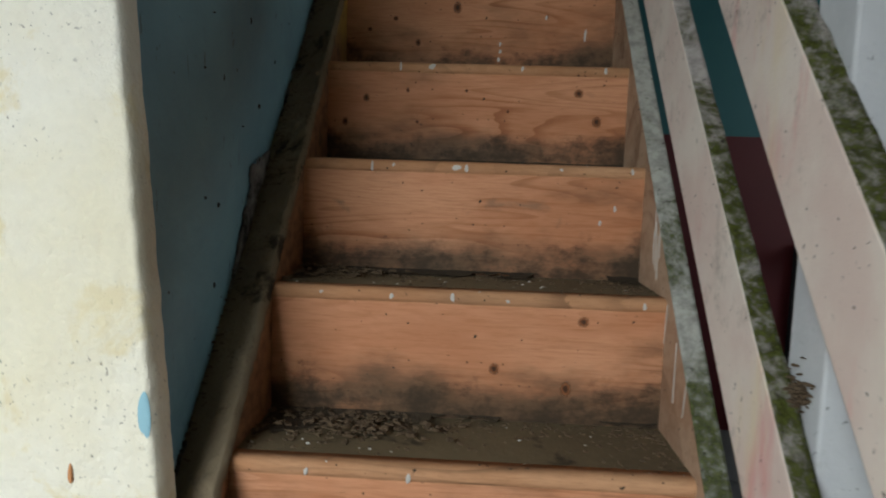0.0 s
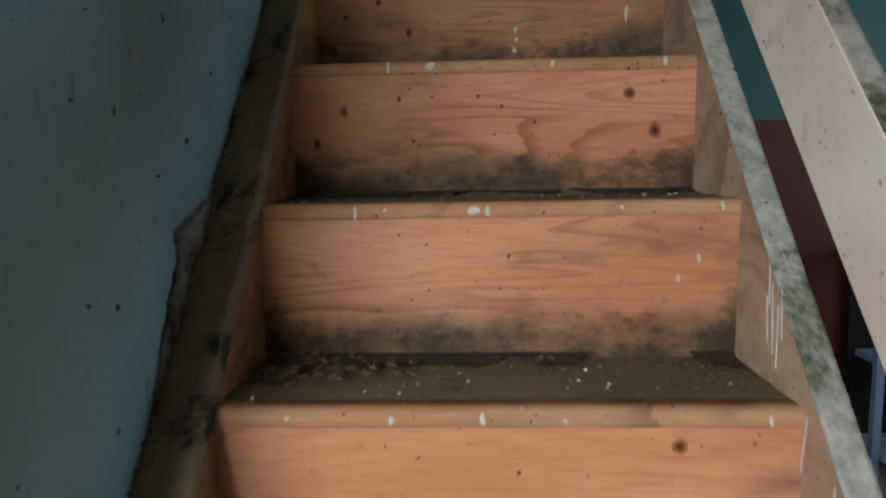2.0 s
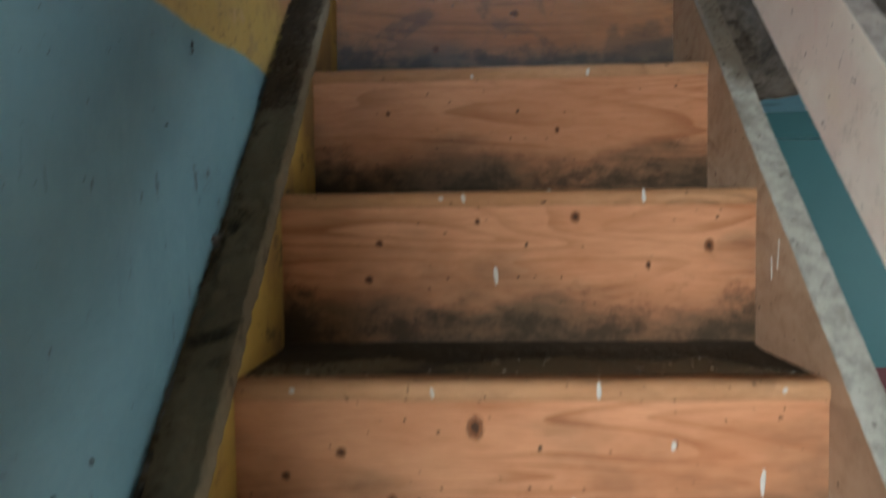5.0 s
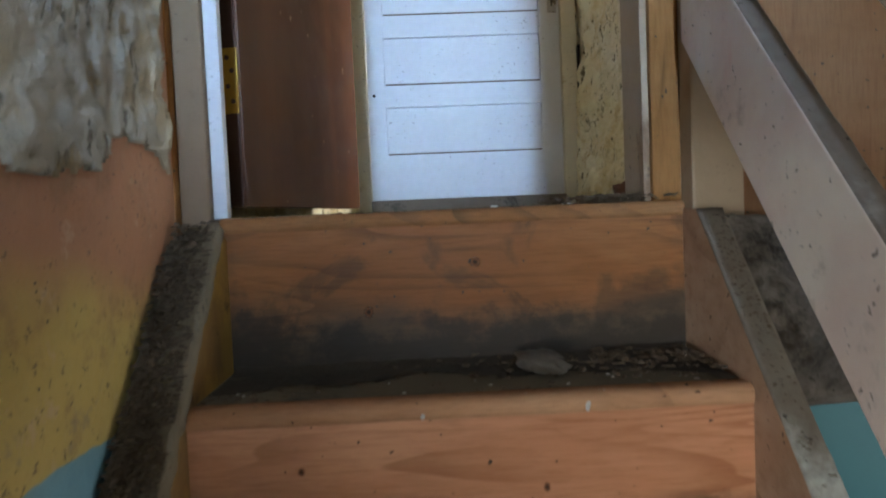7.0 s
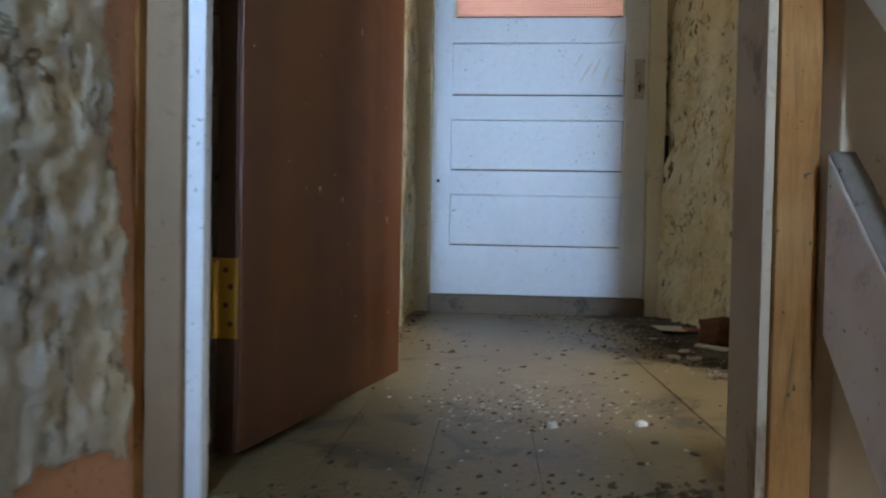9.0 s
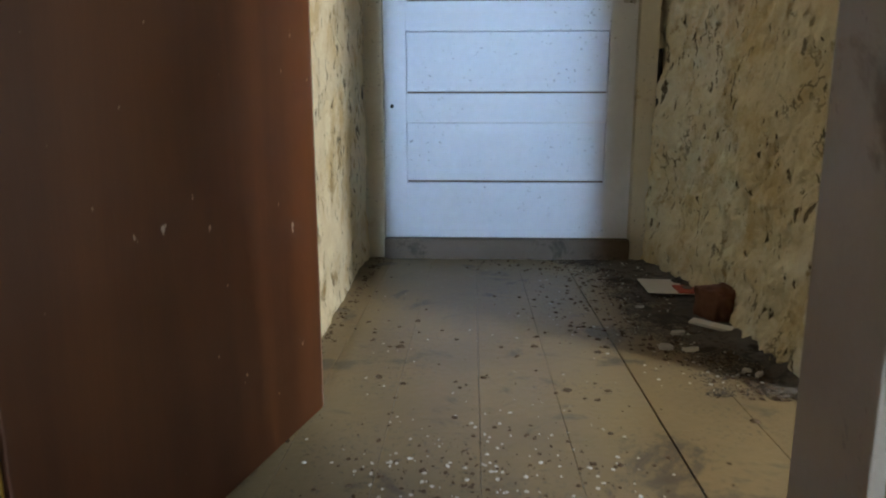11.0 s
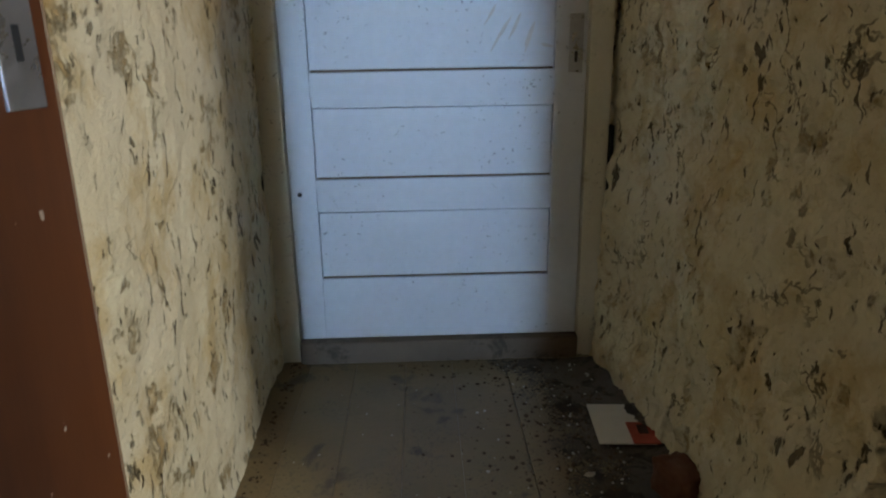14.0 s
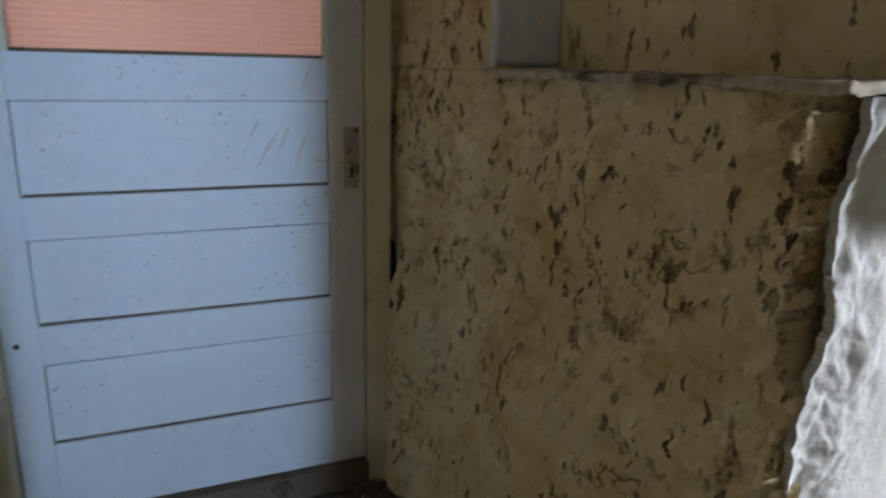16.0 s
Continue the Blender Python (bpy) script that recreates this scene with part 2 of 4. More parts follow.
def gouged_plaster(name, base, alt, scar, amount=0.5, relief=0.018, cut=1.0):
    """Yellowed plaster scarred all over where wallpaper was scraped off: ochre scrapes in clusters, dark nicks cut along two slants."""
    n = Nodes(name)
    lumps = n.noise(7.5, 8, 0.66, warp=0.1)
    cluster = n.noise(2.6, 4, 0.6, warp=0.4)
    scrape = n.noise(11, 8, 0.7, vec=n.scaled((1.0, 1.0, 0.8), None, (0.35, 0.0, 0.0)), warp=0.1)
    scars = n.step(n.math("ADD", scrape, n.math("MULTIPLY", n.math("SUBTRACT", cluster, 0.5), 0.35)), 0.625 - 0.04 * amount, 0.70 - 0.04 * amount)
    nick_a = n.step(n.noise(26, 4, 0.6, vec=n.scaled((1.0, 1.5, 0.6), None, (0.3, 0.0, 0.0)), warp=0.1), 0.615, 0.655)
    nick_b = n.step(n.noise(17, 5, 0.62, vec=n.scaled((1.0, 1.7, 0.7), None, (-0.7, 0.0, 0.0)), warp=0.15), 0.63, 0.67)
    nicks = n.math("MAXIMUM", nick_a, nick_b)
    nicks = n.math("MULTIPLY", nicks, n.step(n.noise(3.4, 3, 0.5), 0.32, 0.55, 0.25, 1.0))
    nicks = n.math("MULTIPLY", nicks, cut)
    cracks = n.step(n.math("ABSOLUTE", n.math("SUBTRACT", n.noise(2.4, 6, 0.62, warp=0.4), 0.5)), 0.010, 0.003)
    cracks = n.math("MULTIPLY", n.math("MULTIPLY", cracks, n.step(n.noise(4, 3), 0.52, 0.62)), 0.8)
    fine = n.noise(80, 5, 0.65)
    c = n.mix(n.step(n.noise(2.0, 5, 0.6), 0.38, 0.6), base, alt)
    c = n.mix(n.step(lumps, 0.5, 0.7, 0.0, 0.5), c, tuple(min(0.88, 1.15 * k + 0.04) for k in base))
    c = n.mix(n.math("MULTIPLY", fine, 0.25), c, tuple(0.55 * k for k in base))
    c = n.mix(n.step(n.noise(4.5, 7, 0.68, warp=0.1), 0.47, 0.66, 0.0, 0.6 * amount), c, (0.50, 0.34, 0.11))
    c = n.mix(n.math("MULTIPLY", scars, n.step(n.noise(30, 4, 0.6), 0.35, 0.6, 0.3, 0.75)), c, scar)
    c = n.mix(n.math("MULTIPLY", n.math("MAXIMUM", nicks, cracks), 0.85), c, (0.075, 0.05, 0.022))
    height = n.math("SUBTRACT", n.math("ADD", n.math("MULTIPLY", fine, 0.2), n.math("MULTIPLY", lumps, 1.4)), n.math("ADD", n.math("MULTIPLY", scars, 0.25), n.math("MULTIPLY", nicks, 0.8)))
    return n.done(c, 0.85, height, 1.0, relief, gloss=0.2)

def side_wall_paint():
    """Blue-green oil paint, above the landing's height yellow and orange distemper."""
    n = Nodes("side_wall_paint")
    fine = n.noise(50, 5, 0.65)
    blue = n.mix(n.step(n.noise(2.5, 5), 0.35, 0.65), (0.125, 0.25, 0.30), (0.175, 0.335, 0.385))
    blue = n.mix(n.step(n.noise(9, 6, 0.7, warp=0.5), 0.64, 0.7), blue, (0.06, 0.075, 0.07))
    streaks = n.step(n.noise(30, 4, 0.6, vec=n.scaled((1.0, 2.2, 0.45), None, (0.25, 0.0, 0.0)), warp=0.5), 0.66, 0.70)
    blue = n.mix(n.math("MULTIPLY", streaks, 0.7), blue, (0.05, 0.06, 0.058))
    edge = n.math("ADD", n.axis(2), n.math("MULTIPLY", n.noise(9, 5, 0.6), 0.03))
    warm = n.mix(n.step(n.math("ADD", n.axis(2), n.math("MULTIPLY", n.noise(4, 4), 0.25)), 2.24, 2.36), (0.48, 0.34, 0.10), (0.40, 0.19, 0.10))
    warm = n.mix(n.step(n.noise(7, 6, 0.7), 0.6, 0.68), warm, (0.32, 0.24, 0.12))
    warm = n.mix(n.step(n.noise(16, 8, 0.75), 0.5, 0.68, 0.0, 0.6), warm, (0.24, 0.13, 0.06))
    warm = n.mix(n.step(n.noise(11, 6, 0.7, warp=0.3), 0.62, 0.68, 0.0, 0.6), warm, (0.52, 0.36, 0.24))
    warm = n.mix(n.step(n.noise(70, 4, 0.65), 0.62, 0.67, 0.0, 0.7), warm, (0.10, 0.065, 0.035))
    c = n.mix(n.step(edge, 2.036, 2.04), blue, warm)
    c = n.mix(n.step(n.noise(85, 3, 0.6), 0.70, 0.74), c, (0.03, 0.03, 0.028))
    c = n.mix(n.math("MULTIPLY", fine, 0.2), c, (0.08, 0.09, 0.09))
    return n.done(c, 0.5, n.math("ADD", fine, n.math("MULTIPLY", n.noise(7, 4), 3.0)), 0.35, 0.006, gloss=0.4)

def two_tone_wall():
    """Teal upper wall over a dark red dado."""
    n = Nodes("teal_and_red_paint")
    up = n.mix(n.noise(3, 5), (0.025, 0.115, 0.125), (0.04, 0.16, 0.165))
    low = n.mix(n.noise(4, 5), (0.085, 0.008, 0.012), (0.12, 0.016, 0.018))
    c = n.mix(n.step(n.axis(2), 1.316, 1.319), low, up)
    return n.done(c, 0.5, n.noise(40, 4), 0.2, 0.003)

def mahogany():
    n = Nodes("red_brown_veneer")
    vec = n.scaled((4.0, 4.0, 0.35))
    streak = n.noise(1.6, 4, 0.55, vec=vec, warp=0.4)
    fibre = n.noise(70, 4, 0.6, vec=vec)
    c = n.mix(n.step(streak, 0.3, 0.7), (0.042, 0.0125, 0.004), (0.105, 0.033, 0.0095))
    c = n.mix(n.math("MULTIPLY", fibre, 0.4), c, (0.03, 0.010, 0.005))
    c = n.mix(n.step(n.noise(45, 3, 0.5, vec=n.scaled((1.0, 1.0, 0.6))), 0.72, 0.75), c, (0.30, 0.22, 0.15))
    return n.done(c, n.step(n.noise(5, 4), 0.3, 0.7, 0.34, 0.5), fibre, 0.12, 0.001)

def stringer_paint():
    """Brown worn wood, painted yellow on the upper flight, the paint ending ragged."""
    n = Nodes("yellow_painted_stringer")
    fibre = n.noise(30, 5, 0.65, vec=n.scaled((6.0, 1.0, 1.4), None, (0.82, 0.0, 0.0)))
    c = n.mix(n.step(fibre, 0.35, 0.7), (0.25, 0.125, 0.06), (0.12, 0.06, 0.03))
    edge = n.math("ADD", n.axis(2), n.math("MULTIPLY", n.noise(6, 6, 0.7), 0.5))
    yellow = n.mix(n.step(n.noise(5, 6, 0.65), 0.4, 0.65), (0.40, 0.25, 0.055), (0.22, 0.125, 0.045))
    c = n.mix(n.step(edge, 1.60, 1.72), c, yellow)
    c = n.mix(n.step(n.noise(14, 6, 0.7), 0.58, 0.68, 0.0, 0.8), c, (0.06, 0.04, 0.024))
    return n.done(c, 0.65, fibre, 0.3, 0.002, gloss=0.2)

def rail_paint():
    """White paint rubbed thin along the board, with pink showing in streaks, grime and specks."""
    n = Nodes("white_paint_with_pink_under")
    along = n.scaled((1.0, 1.0, 0.28), None, (-0.82, 0.0, 0.0))
    c = n.mix(n.step(n.noise(5, 5, 0.6), 0.35, 0.65), (0.68, 0.61, 0.53), (0.60, 0.48, 0.42))
    c = n.mix(n.step(n.noise(9, 6, 0.65, vec=along), 0.55, 0.72, 0.0, 0.75), c, (0.60, 0.27, 0.25))
    c = n.mix(n.step(n.noise(4, 6, 0.68, vec=along), 0.58, 0.72, 0.0, 0.6), c, (0.66, 0.56, 0.36))
    grime = n.step(n.noise(12, 8, 0.75), 0.54, 0.72, 0.0, 0.65)
    c = n.mix(grime, c, (0.26, 0.22, 0.18))
    specks = n.step(n.noise(90, 3, 0.6), 0.66, 0.71)
    c = n.mix(n.math("MULTIPLY", specks, 0.8), c, (0.05, 0.04, 0.03))
    fine = n.noise(60, 5, 0.65)
    return n.done(c, 0.6, n.math("ADD", fine, n.noise(14, 5, vec=along)), 0.35, 0.003, gloss=0.25)

def plain(name, color, rough=0.5, metal=0.0, size=30, vary=0.5):
    n = Nodes(name)
    f = n.noise(size, 5, 0.65)
    c = n.mix(n.math("MULTIPLY", f, vary), color, tuple(0.35 * k for k in color))
    return n.done(c, n.step(f, 0.3, 0.7, max(0.05, rough - 0.12), min(1.0, rough + 0.12)), f, 0.2, 0.001, metal=metal)

def ribbed_glass():
    n = Nodes("pink_ribbed_glass")
    out = n.t.nodes["Material Output"]
    tr = n.add("ShaderNodeBsdfTranslucent")
    n.put(tr.inputs["Color"], n.mix(n.noise(6, 4), (0.66, 0.36, 0.32), (0.75, 0.47, 0.43)))
    mx = n.add("ShaderNodeMixShader")
    mx.inputs[0].default_value = 0.55
    n.done((0.45, 0.24, 0.21), 0.18, gloss=0.5)
    n.t.links.new(n.b.outputs[0], mx.inputs[1])
    n.t.links.new(tr.outputs[0], mx.inputs[2])
    n.t.links.new(mx.outputs[0], out.inputs["Surface"])
    return n.mat

CREAM = worn_paint("cream_limewash", (0.80, 0.77, 0.66), (0.76, 0.70, 0.52), (0.68, 0.60, 0.40), stain_from=0.57, size=7, rough=0.85, strength=0.9, distance=0.006, dots=0.60)
SIDE_WALL = side_wall_paint()
TEAL_RED = two_tone_wall()
PINE_RISER = pine("bare_pine_riser", (0.43, 0.185, 0.092), (0.22, 0.075, 0.026), mould_shade=1.0)
PINE_VARNISHED = pine("dark_varnished_pine_riser", (0.235, 0.08, 0.018), (0.11, 0.034, 0.009), mould_shade=1.35, rough=0.5, varnish=0.25, blots=0.54)
PINE_TREAD = pine("worn_pine_nosing", (0.36, 0.175, 0.085), (0.16, 0.085, 0.045), rough=0.75, grain=(1.6, 2.0, 6.0))
PINE_LANDING = pine("dirty_landing_nosing", (0.24, 0.10, 0.035), (0.07, 0.04, 0.022), rough=0.7, grain=(1.6, 2.0, 6.0))
TREAD_DIRT = worn_paint("grey_brown_tread_paint", (0.155, 0.118, 0.066), (0.105, 0.08, 0.046), (0.035, 0.027, 0.018), stain_from=0.56, size=7, rough=0.7, dots=0.56)
STRINGER_WOOD = pine("grey_pine_stringer", (0.33, 0.20, 0.125), (0.17, 0.09, 0.05), grain=(6.0, 1.2, 1.6))
YELLOW_WOOD = stringer_paint()
RUBBLE = mossy("rubble_and_dirt", (0.15, 0.125, 0.10), (0.05, 0.036, 0.024), 0.42)
DUSTY_EDGE = mossy("dust_and_moss", (0.42, 0.41, 0.36), (0.12, 0.135, 0.05), 0.95, 1.1)
CRUMBLED = mossy("crumbled_grey_plaster", (0.62, 0.59, 0.53), (0.10, 0.085, 0.06), 0.4)
MOSS_TOP = mossy("thick_moss", (0.42, 0.38, 0.35), (0.085, 0.095, 0.02), 0.95, 0.75)
STRINGER_DIRT = worn_paint("grey_brown_stringer_dirt", (0.19, 0.15, 0.095), (0.14, 0.105, 0.065), (0.03, 0.022, 0.013), stain_from=0.55, size=8, rough=0.9, strength=0.8, distance=0.008, dots=0.55)
WHITE_RAIL = rail_paint()
GREY_POST = worn_paint("grey_white_paint", (0.52, 0.53, 0.53), (0.44, 0.45, 0.46), (0.3, 0.29, 0.27), size=5)
HALL_PLASTER = gouged_plaster("scraped_yellow_plaster", (0.78, 0.70, 0.49), (0.70, 0.61, 0.39), (0.36, 0.225, 0.065), 1.0, 0.024)
PATCH_PLASTER = gouged_plaster("bare_patchy_plaster", (0.38, 0.36, 0.315), (0.33, 0.295, 0.23), (0.40, 0.29, 0.14), 0.5, 0.014, 0.5)
BROKEN_WHITE = worn_paint("broken_white_plaster", (0.72, 0.77, 0.84), (0.62, 0.67, 0.74), (0.42, 0.44, 0.47), size=9, rough=0.9, strength=0.4, distance=0.006)
DOOR_WHITE = worn_paint("white_door_enamel", (0.62, 0.64, 0.67), (0.57, 0.59, 0.63), (0.46, 0.46, 0.46), stain_from=0.68, size=4, rough=0.4, strength=0.1, dots=0.615)
POST_TAN = worn_paint("dirty_pale_post_paint", (0.40, 0.30, 0.20), (0.31, 0.215, 0.135), (0.17, 0.105, 0.06), size=5, rough=0.6, dots=0.58)
TRIM_CREAM = worn_paint("cream_trim_paint", (0.66, 0.62, 0.50), (0.60, 0.55, 0.42), (0.40, 0.34, 0.22), size=5, rough=0.5, dots=0.6)
JAMB_WHITE = worn_paint("chipped_white_jamb", (0.60, 0.61, 0.63), (0.54, 0.55, 0.56), (0.36, 0.33, 0.30), stain_from=0.64, size=7, dots=0.60)
CASING_TAN = worn_paint("tan_casing", (0.22, 0.145, 0.085), (0.17, 0.105, 0.058), (0.08, 0.042, 0.022), size=5)
CASING_OCHRE = pine("ochre_casing_wood", (0.21, 0.082, 0.018), (0.10, 0.038, 0.012), grain=(9.0, 2.0, 1.0), rings=7.0)
BROWN_BOARD = pine("brown_board", (0.17, 0.07, 0.025), (0.10, 0.038, 0.014), grain=(7.0, 2.0, 0.8), rings=7.0)
VENEER = mahogany()
DARK_EDGE = plain("dark_brown_door_edge", (0.05, 0.018, 0.01), 0.45)
BRASS = plain("dull_brass", (0.45, 0.27, 0.05), 0.38, 0.85)
STEEL = plain("worn_steel", (0.42, 0.42, 0.43), 0.35, 0.9)
DARK_HOLE = plain("dark_recess", (0.012, 0.011, 0.01), 0.9)
FLOOR_BOARD = worn_paint("grey_yellow_floor_paint", (0.225, 0.165, 0.078), (0.165, 0.124, 0.064), (0.085, 0.064, 0.038), stain_from=0.55, size=6, rough=0.45, dots=0.55, gloss=0.45)
SILL_WOOD = worn_paint("brown_threshold_paint", (0.16, 0.12, 0.085), (0.12, 0.09, 0.062), (0.06, 0.045, 0.03), size=8)
CONCRETE = worn_paint("grey_screed", (0.27, 0.26, 0.24), (0.22, 0.21, 0.2), (0.12, 0.11, 0.1), size=4)
CEILING_PAINT = worn_paint("smoke_grey_ceiling", (0.34, 0.33, 0.30), (0.28, 0.27, 0.24), (0.2, 0.18, 0.15), size=3)
WHITEWASH = worn_paint("old_whitewash", (0.66, 0.63, 0.55), (0.58, 0.54, 0.45), (0.42, 0.38, 0.3), size=3)
GLASS_PINK = ribbed_glass()
PAPER = plain("soiled_paper", (0.66, 0.63, 0.54), 0.8, vary=0.25)
RED_PRINT = plain("red_print", (0.42, 0.07, 0.035), 0.7)
RUST = plain("rust_brown", (0.16, 0.062, 0.03), 0.9, size=40, vary=0.9)
CHIP_WHITE = plain("plaster_chip", (0.6, 0.58, 0.52), 0.9)
LITTER = plain("leaf_litter", (0.105, 0.068, 0.036), 0.95, size=60, vary=0.9)
STRAW = plain("dry_straw", (0.13, 0.086, 0.044), 0.9, size=60, vary=0.9)
CHIP_GREY = plain("grey_brown_plaster", (0.13, 0.10, 0.068), 0.9, size=45, vary=0.9)
FLOOR_DIRT = worn_paint("grey_black_floor_dirt", (0.15, 0.135, 0.11), (0.10, 0.088, 0.07), (0.04, 0.034, 0.027), stain_from=0.5, size=14, rough=0.95, strength=0.9, distance=0.006, dots=0.5)
WALL_CORE = mossy("bare_wall_core", (0.20, 0.185, 0.165), (0.035, 0.028, 0.022), 0.5)
PACKED_DIRT = worn_paint("packed_brown_dirt", (0.060, 0.044, 0.027), (0.038, 0.028, 0.017), (0.09, 0.07, 0.045), stain_from=0.6, size=12, rough=0.95, strength=0.9, distance=0.005, dots=0.5)
FLAKED = plain("bare_wall_under_paint", (0.045, 0.045, 0.042), 0.9)
SMEAR = plain("brown_smear", (0.60, 0.56, 0.52), 0.6)
KNOT = knot_wood()
DRIP = plain("white_paint_drip", (0.52, 0.49, 0.44), 0.6, vary=0.5)
BLUE_PAINT = plain("blue_white_paint", (0.30, 0.42, 0.60), 0.5)
ORANGE_DAB = plain("orange_paint", (0.55, 0.25, 0.10), 0.7)
LIGHT_BLUE = worn_paint("light_blue_paint", (0.28, 0.48, 0.55), (0.22, 0.42, 0.48), (0.15, 0.25, 0.28), size=6)


# ---- large structure ----
RISE, GOING, HALF = 0.226, 0.2104, 0.34
LANDING = 2.262

def nose_y(k):
    return 1.75 + (k - 4) * GOING

def nose_z(k):
    return 1.358 + (k - 4) * RISE

def on_line(y, up=0.0):
    """Height of the line through the step noses at y, raised by up."""
    return 1.358 + (y - 1.75) * RISE / GOING + up

solid("floor_lower", box(-2.2, 2.7, -1.1, 3.3, -0.12, 0.002), CONCRETE, "grey worn screed floor of the entrance", "floor", kind="structure")
# cream wall that faces the entrance; a plaster coat with a ragged edge over the end of the stair wall
bm = sheet((-2.127, 1.0, 0.0), (1.788, 0, 0), (-0.217, 0, 3.0), 200, 330,
           lambda p: 0.003 * fractal(p, 9, 5) + 0.0018 * fractal(p, 60, 3), 0.05)
for w in bm.verts:
    near = max(0.0, 1 - abs(w.co.x + 0.0723 * w.co.z + 0.339) / 0.03)
    w.co.x += near * (0.002 * fractal((0.0, 0.0, w.co.z), 12, 4) + 0.0012 * fractal((3.0, 0.0, w.co.z), 40, 3))
solid("wall_entrance", bm, CREAM, "cream limewashed rough plaster wall with a chipped edge", "wall", kind="structure", smooth=True)
solid("paint_dab", blob((-0.4045, 0.998, 0.785), 0.0075, 0.034, 0.0012, seg=24, wobble=0.16, seed=2), LIGHT_BLUE, "light blue paint dab on the cream wall's edge", "paint", kind="structure")
solid("paint_stain", blob((-0.505, 0.9985, 0.70), 0.004, 0.012, 0.002, seed=5), ORANGE_DAB, "small orange paint stain on the cream wall", "paint", kind="structure")
solid("wall_stair_left", sheet((-0.41, 1.045, 0.0), (0, 1.57, 0), (0, 0, 4.7), 70, 160, lambda p: 0.004 * fractal(p, 4, 4) + min(0.0, 0.058 - 0.0723 * p.z) * max(0.0, 1 - (p.y - 1.045) / 0.25), 0.14),
      SIDE_WALL, "blue-green painted stair wall, yellow and orange above the landing height", "wall", kind="structure", smooth=True)
solid("wall_west", box(-2.35, -2.2, -0.88, 1.2, 0, 4.7), CEILING_PAINT, "cream plaster wall of the entrance", "wall", kind="structure")
bm = box(-2.35, -2.0, -1.02, -0.88, 0, 2.2)
box(-0.43, 2.85, -1.02, -0.88, 0, 2.2, bm=bm)
box(-2.0, -0.43, -1.02, -0.88, 2.08, 2.2, bm=bm)
box(-2.35, -0.5, -1.02, -0.88, 2.2, 4.7, bm=bm)
box(0.4, 2.85, -1.02, -0.88, 2.2, 4.7, bm=bm)
box(-0.5, 0.4, -1.02, -0.88, 2.2, 2.75, bm=bm)
box(-0.5, 0.4, -1.02, -0.88, 4.15, 4.7, bm=bm)
solid("wall_south", bm, CREAM, "cream plaster wall with the open entrance and a window above", "wall", kind="structure")
# unseen wall; its low opening is made up to hold the lower room fill
bm = box(2.7, 2.85, -0.88, 1.2, 0, 4.7)
box(2.7, 2.85, 2.0, 4.9, 0, 4.7, bm=bm)
box(2.7, 2.85, 1.2, 2.0, 0, 0.95, bm=bm)
box(2.7, 2.85, 1.2, 2.0, 1.85, 4.7, bm=bm)
solid("wall_east", bm, CEILING_PAINT, "plain plaster wall", "wall", kind="structure")
# out of view; added so the upper window does not light the lower risers
solid("ceiling_entrance", box(-2.2, 0.83, -0.88, 0.85, 2.2, 2.4), CEILING_PAINT, "unseen smoke-grey slab added to keep upper window light off the lower steps", "ceiling", kind="structure")
# made-up upstand on the slab, cuts low rays towards the top riser
solid("wall_parapet", box(-0.56, 0.83, 0.75, 0.85, 2.4, 2.82), CEILING_PAINT, "unseen plain upstand added to cut low light from the upper window", "wall", kind="structure")
solid("wall_above_entrance", box(-2.2, -0.56, 1.0, 1.16, 3.0, 4.7), CEILING_PAINT, "plain plaster wall above", "wall", kind="structure")
solid("wall_lower_room", box(0.0, 2.7, 3.24, 3.36, 0.002, 2.08), TEAL_RED, "teal painted wall above a dark red dado", "wall", kind="structure")
bm = box(0.39, 2.7, 3.20, 3.24, 1.985, 2.06)
solid("beam_lower_room", bm, TEAL_RED, "dark teal painted beam under the ceiling", "beam", kind="structure")
solid("ceiling_lower_room", box(0.372, 2.7, 2.50, 3.36, 2.06, 2.10), LIGHT_BLUE, "light blue painted ceiling boards", "ceiling", kind="structure")
solid("ceiling", box(-2.35, 2.85, -1.02, 4.9, 4.7, 4.82), CEILING_PAINT, "smoke-grey painted ceiling", "ceiling", kind="structure")

# wall between stairs and hall with its doorway
bm = box(-0.55, -0.405, 2.62, 2.74, 2.1, 4.7)
box(-0.405, 0.34, 2.62, 2.74, 4.28, 4.7, bm=bm)
box(0.34, 0.95, 2.62, 2.74, 2.2, 4.7, bm=bm)
box(0.95, 2.5, 2.62, 2.74, 4.4, 4.7, bm=bm)
box(2.5, 2.7, 2.62, 2.74, 2.2, 4.7, bm=bm)
solid("wall_doorway", bm, HALL_PLASTER, "plaster wall with the stair doorway and a wide opening", "wall", kind="structure")
# unseen enclosure added round the east lamp so its light misses the stairs
bm = box(0.83, 0.95, 0.5, 2.62, 2.205, 4.7)
box(0.95, 2.7, 0.5, 0.62, 2.205, 4.7, bm=bm)
solid("wall_south_room", bm, WHITEWASH, "unseen plain walls added to keep the window light off the stairs", "wall", kind="structure")
solid("floor_south_room", box(0.83, 2.7, 0.5, 2.66, 2.16, 2.24), FLOOR_BOARD, "unseen floor closing the added window room", "floor", kind="structure")
# hall left wall, scraped plaster, bending away behind the open door
def left_wall(p):
    return 0.010 * fractal(p, 5, 5) + 0.004 * fractal(p, 22, 3) + 0.03 * (4.67 - max(p.y, 3.6)) - 0.125 * min(1.0, max(0.0, (3.55 - p.y) / 0.7))
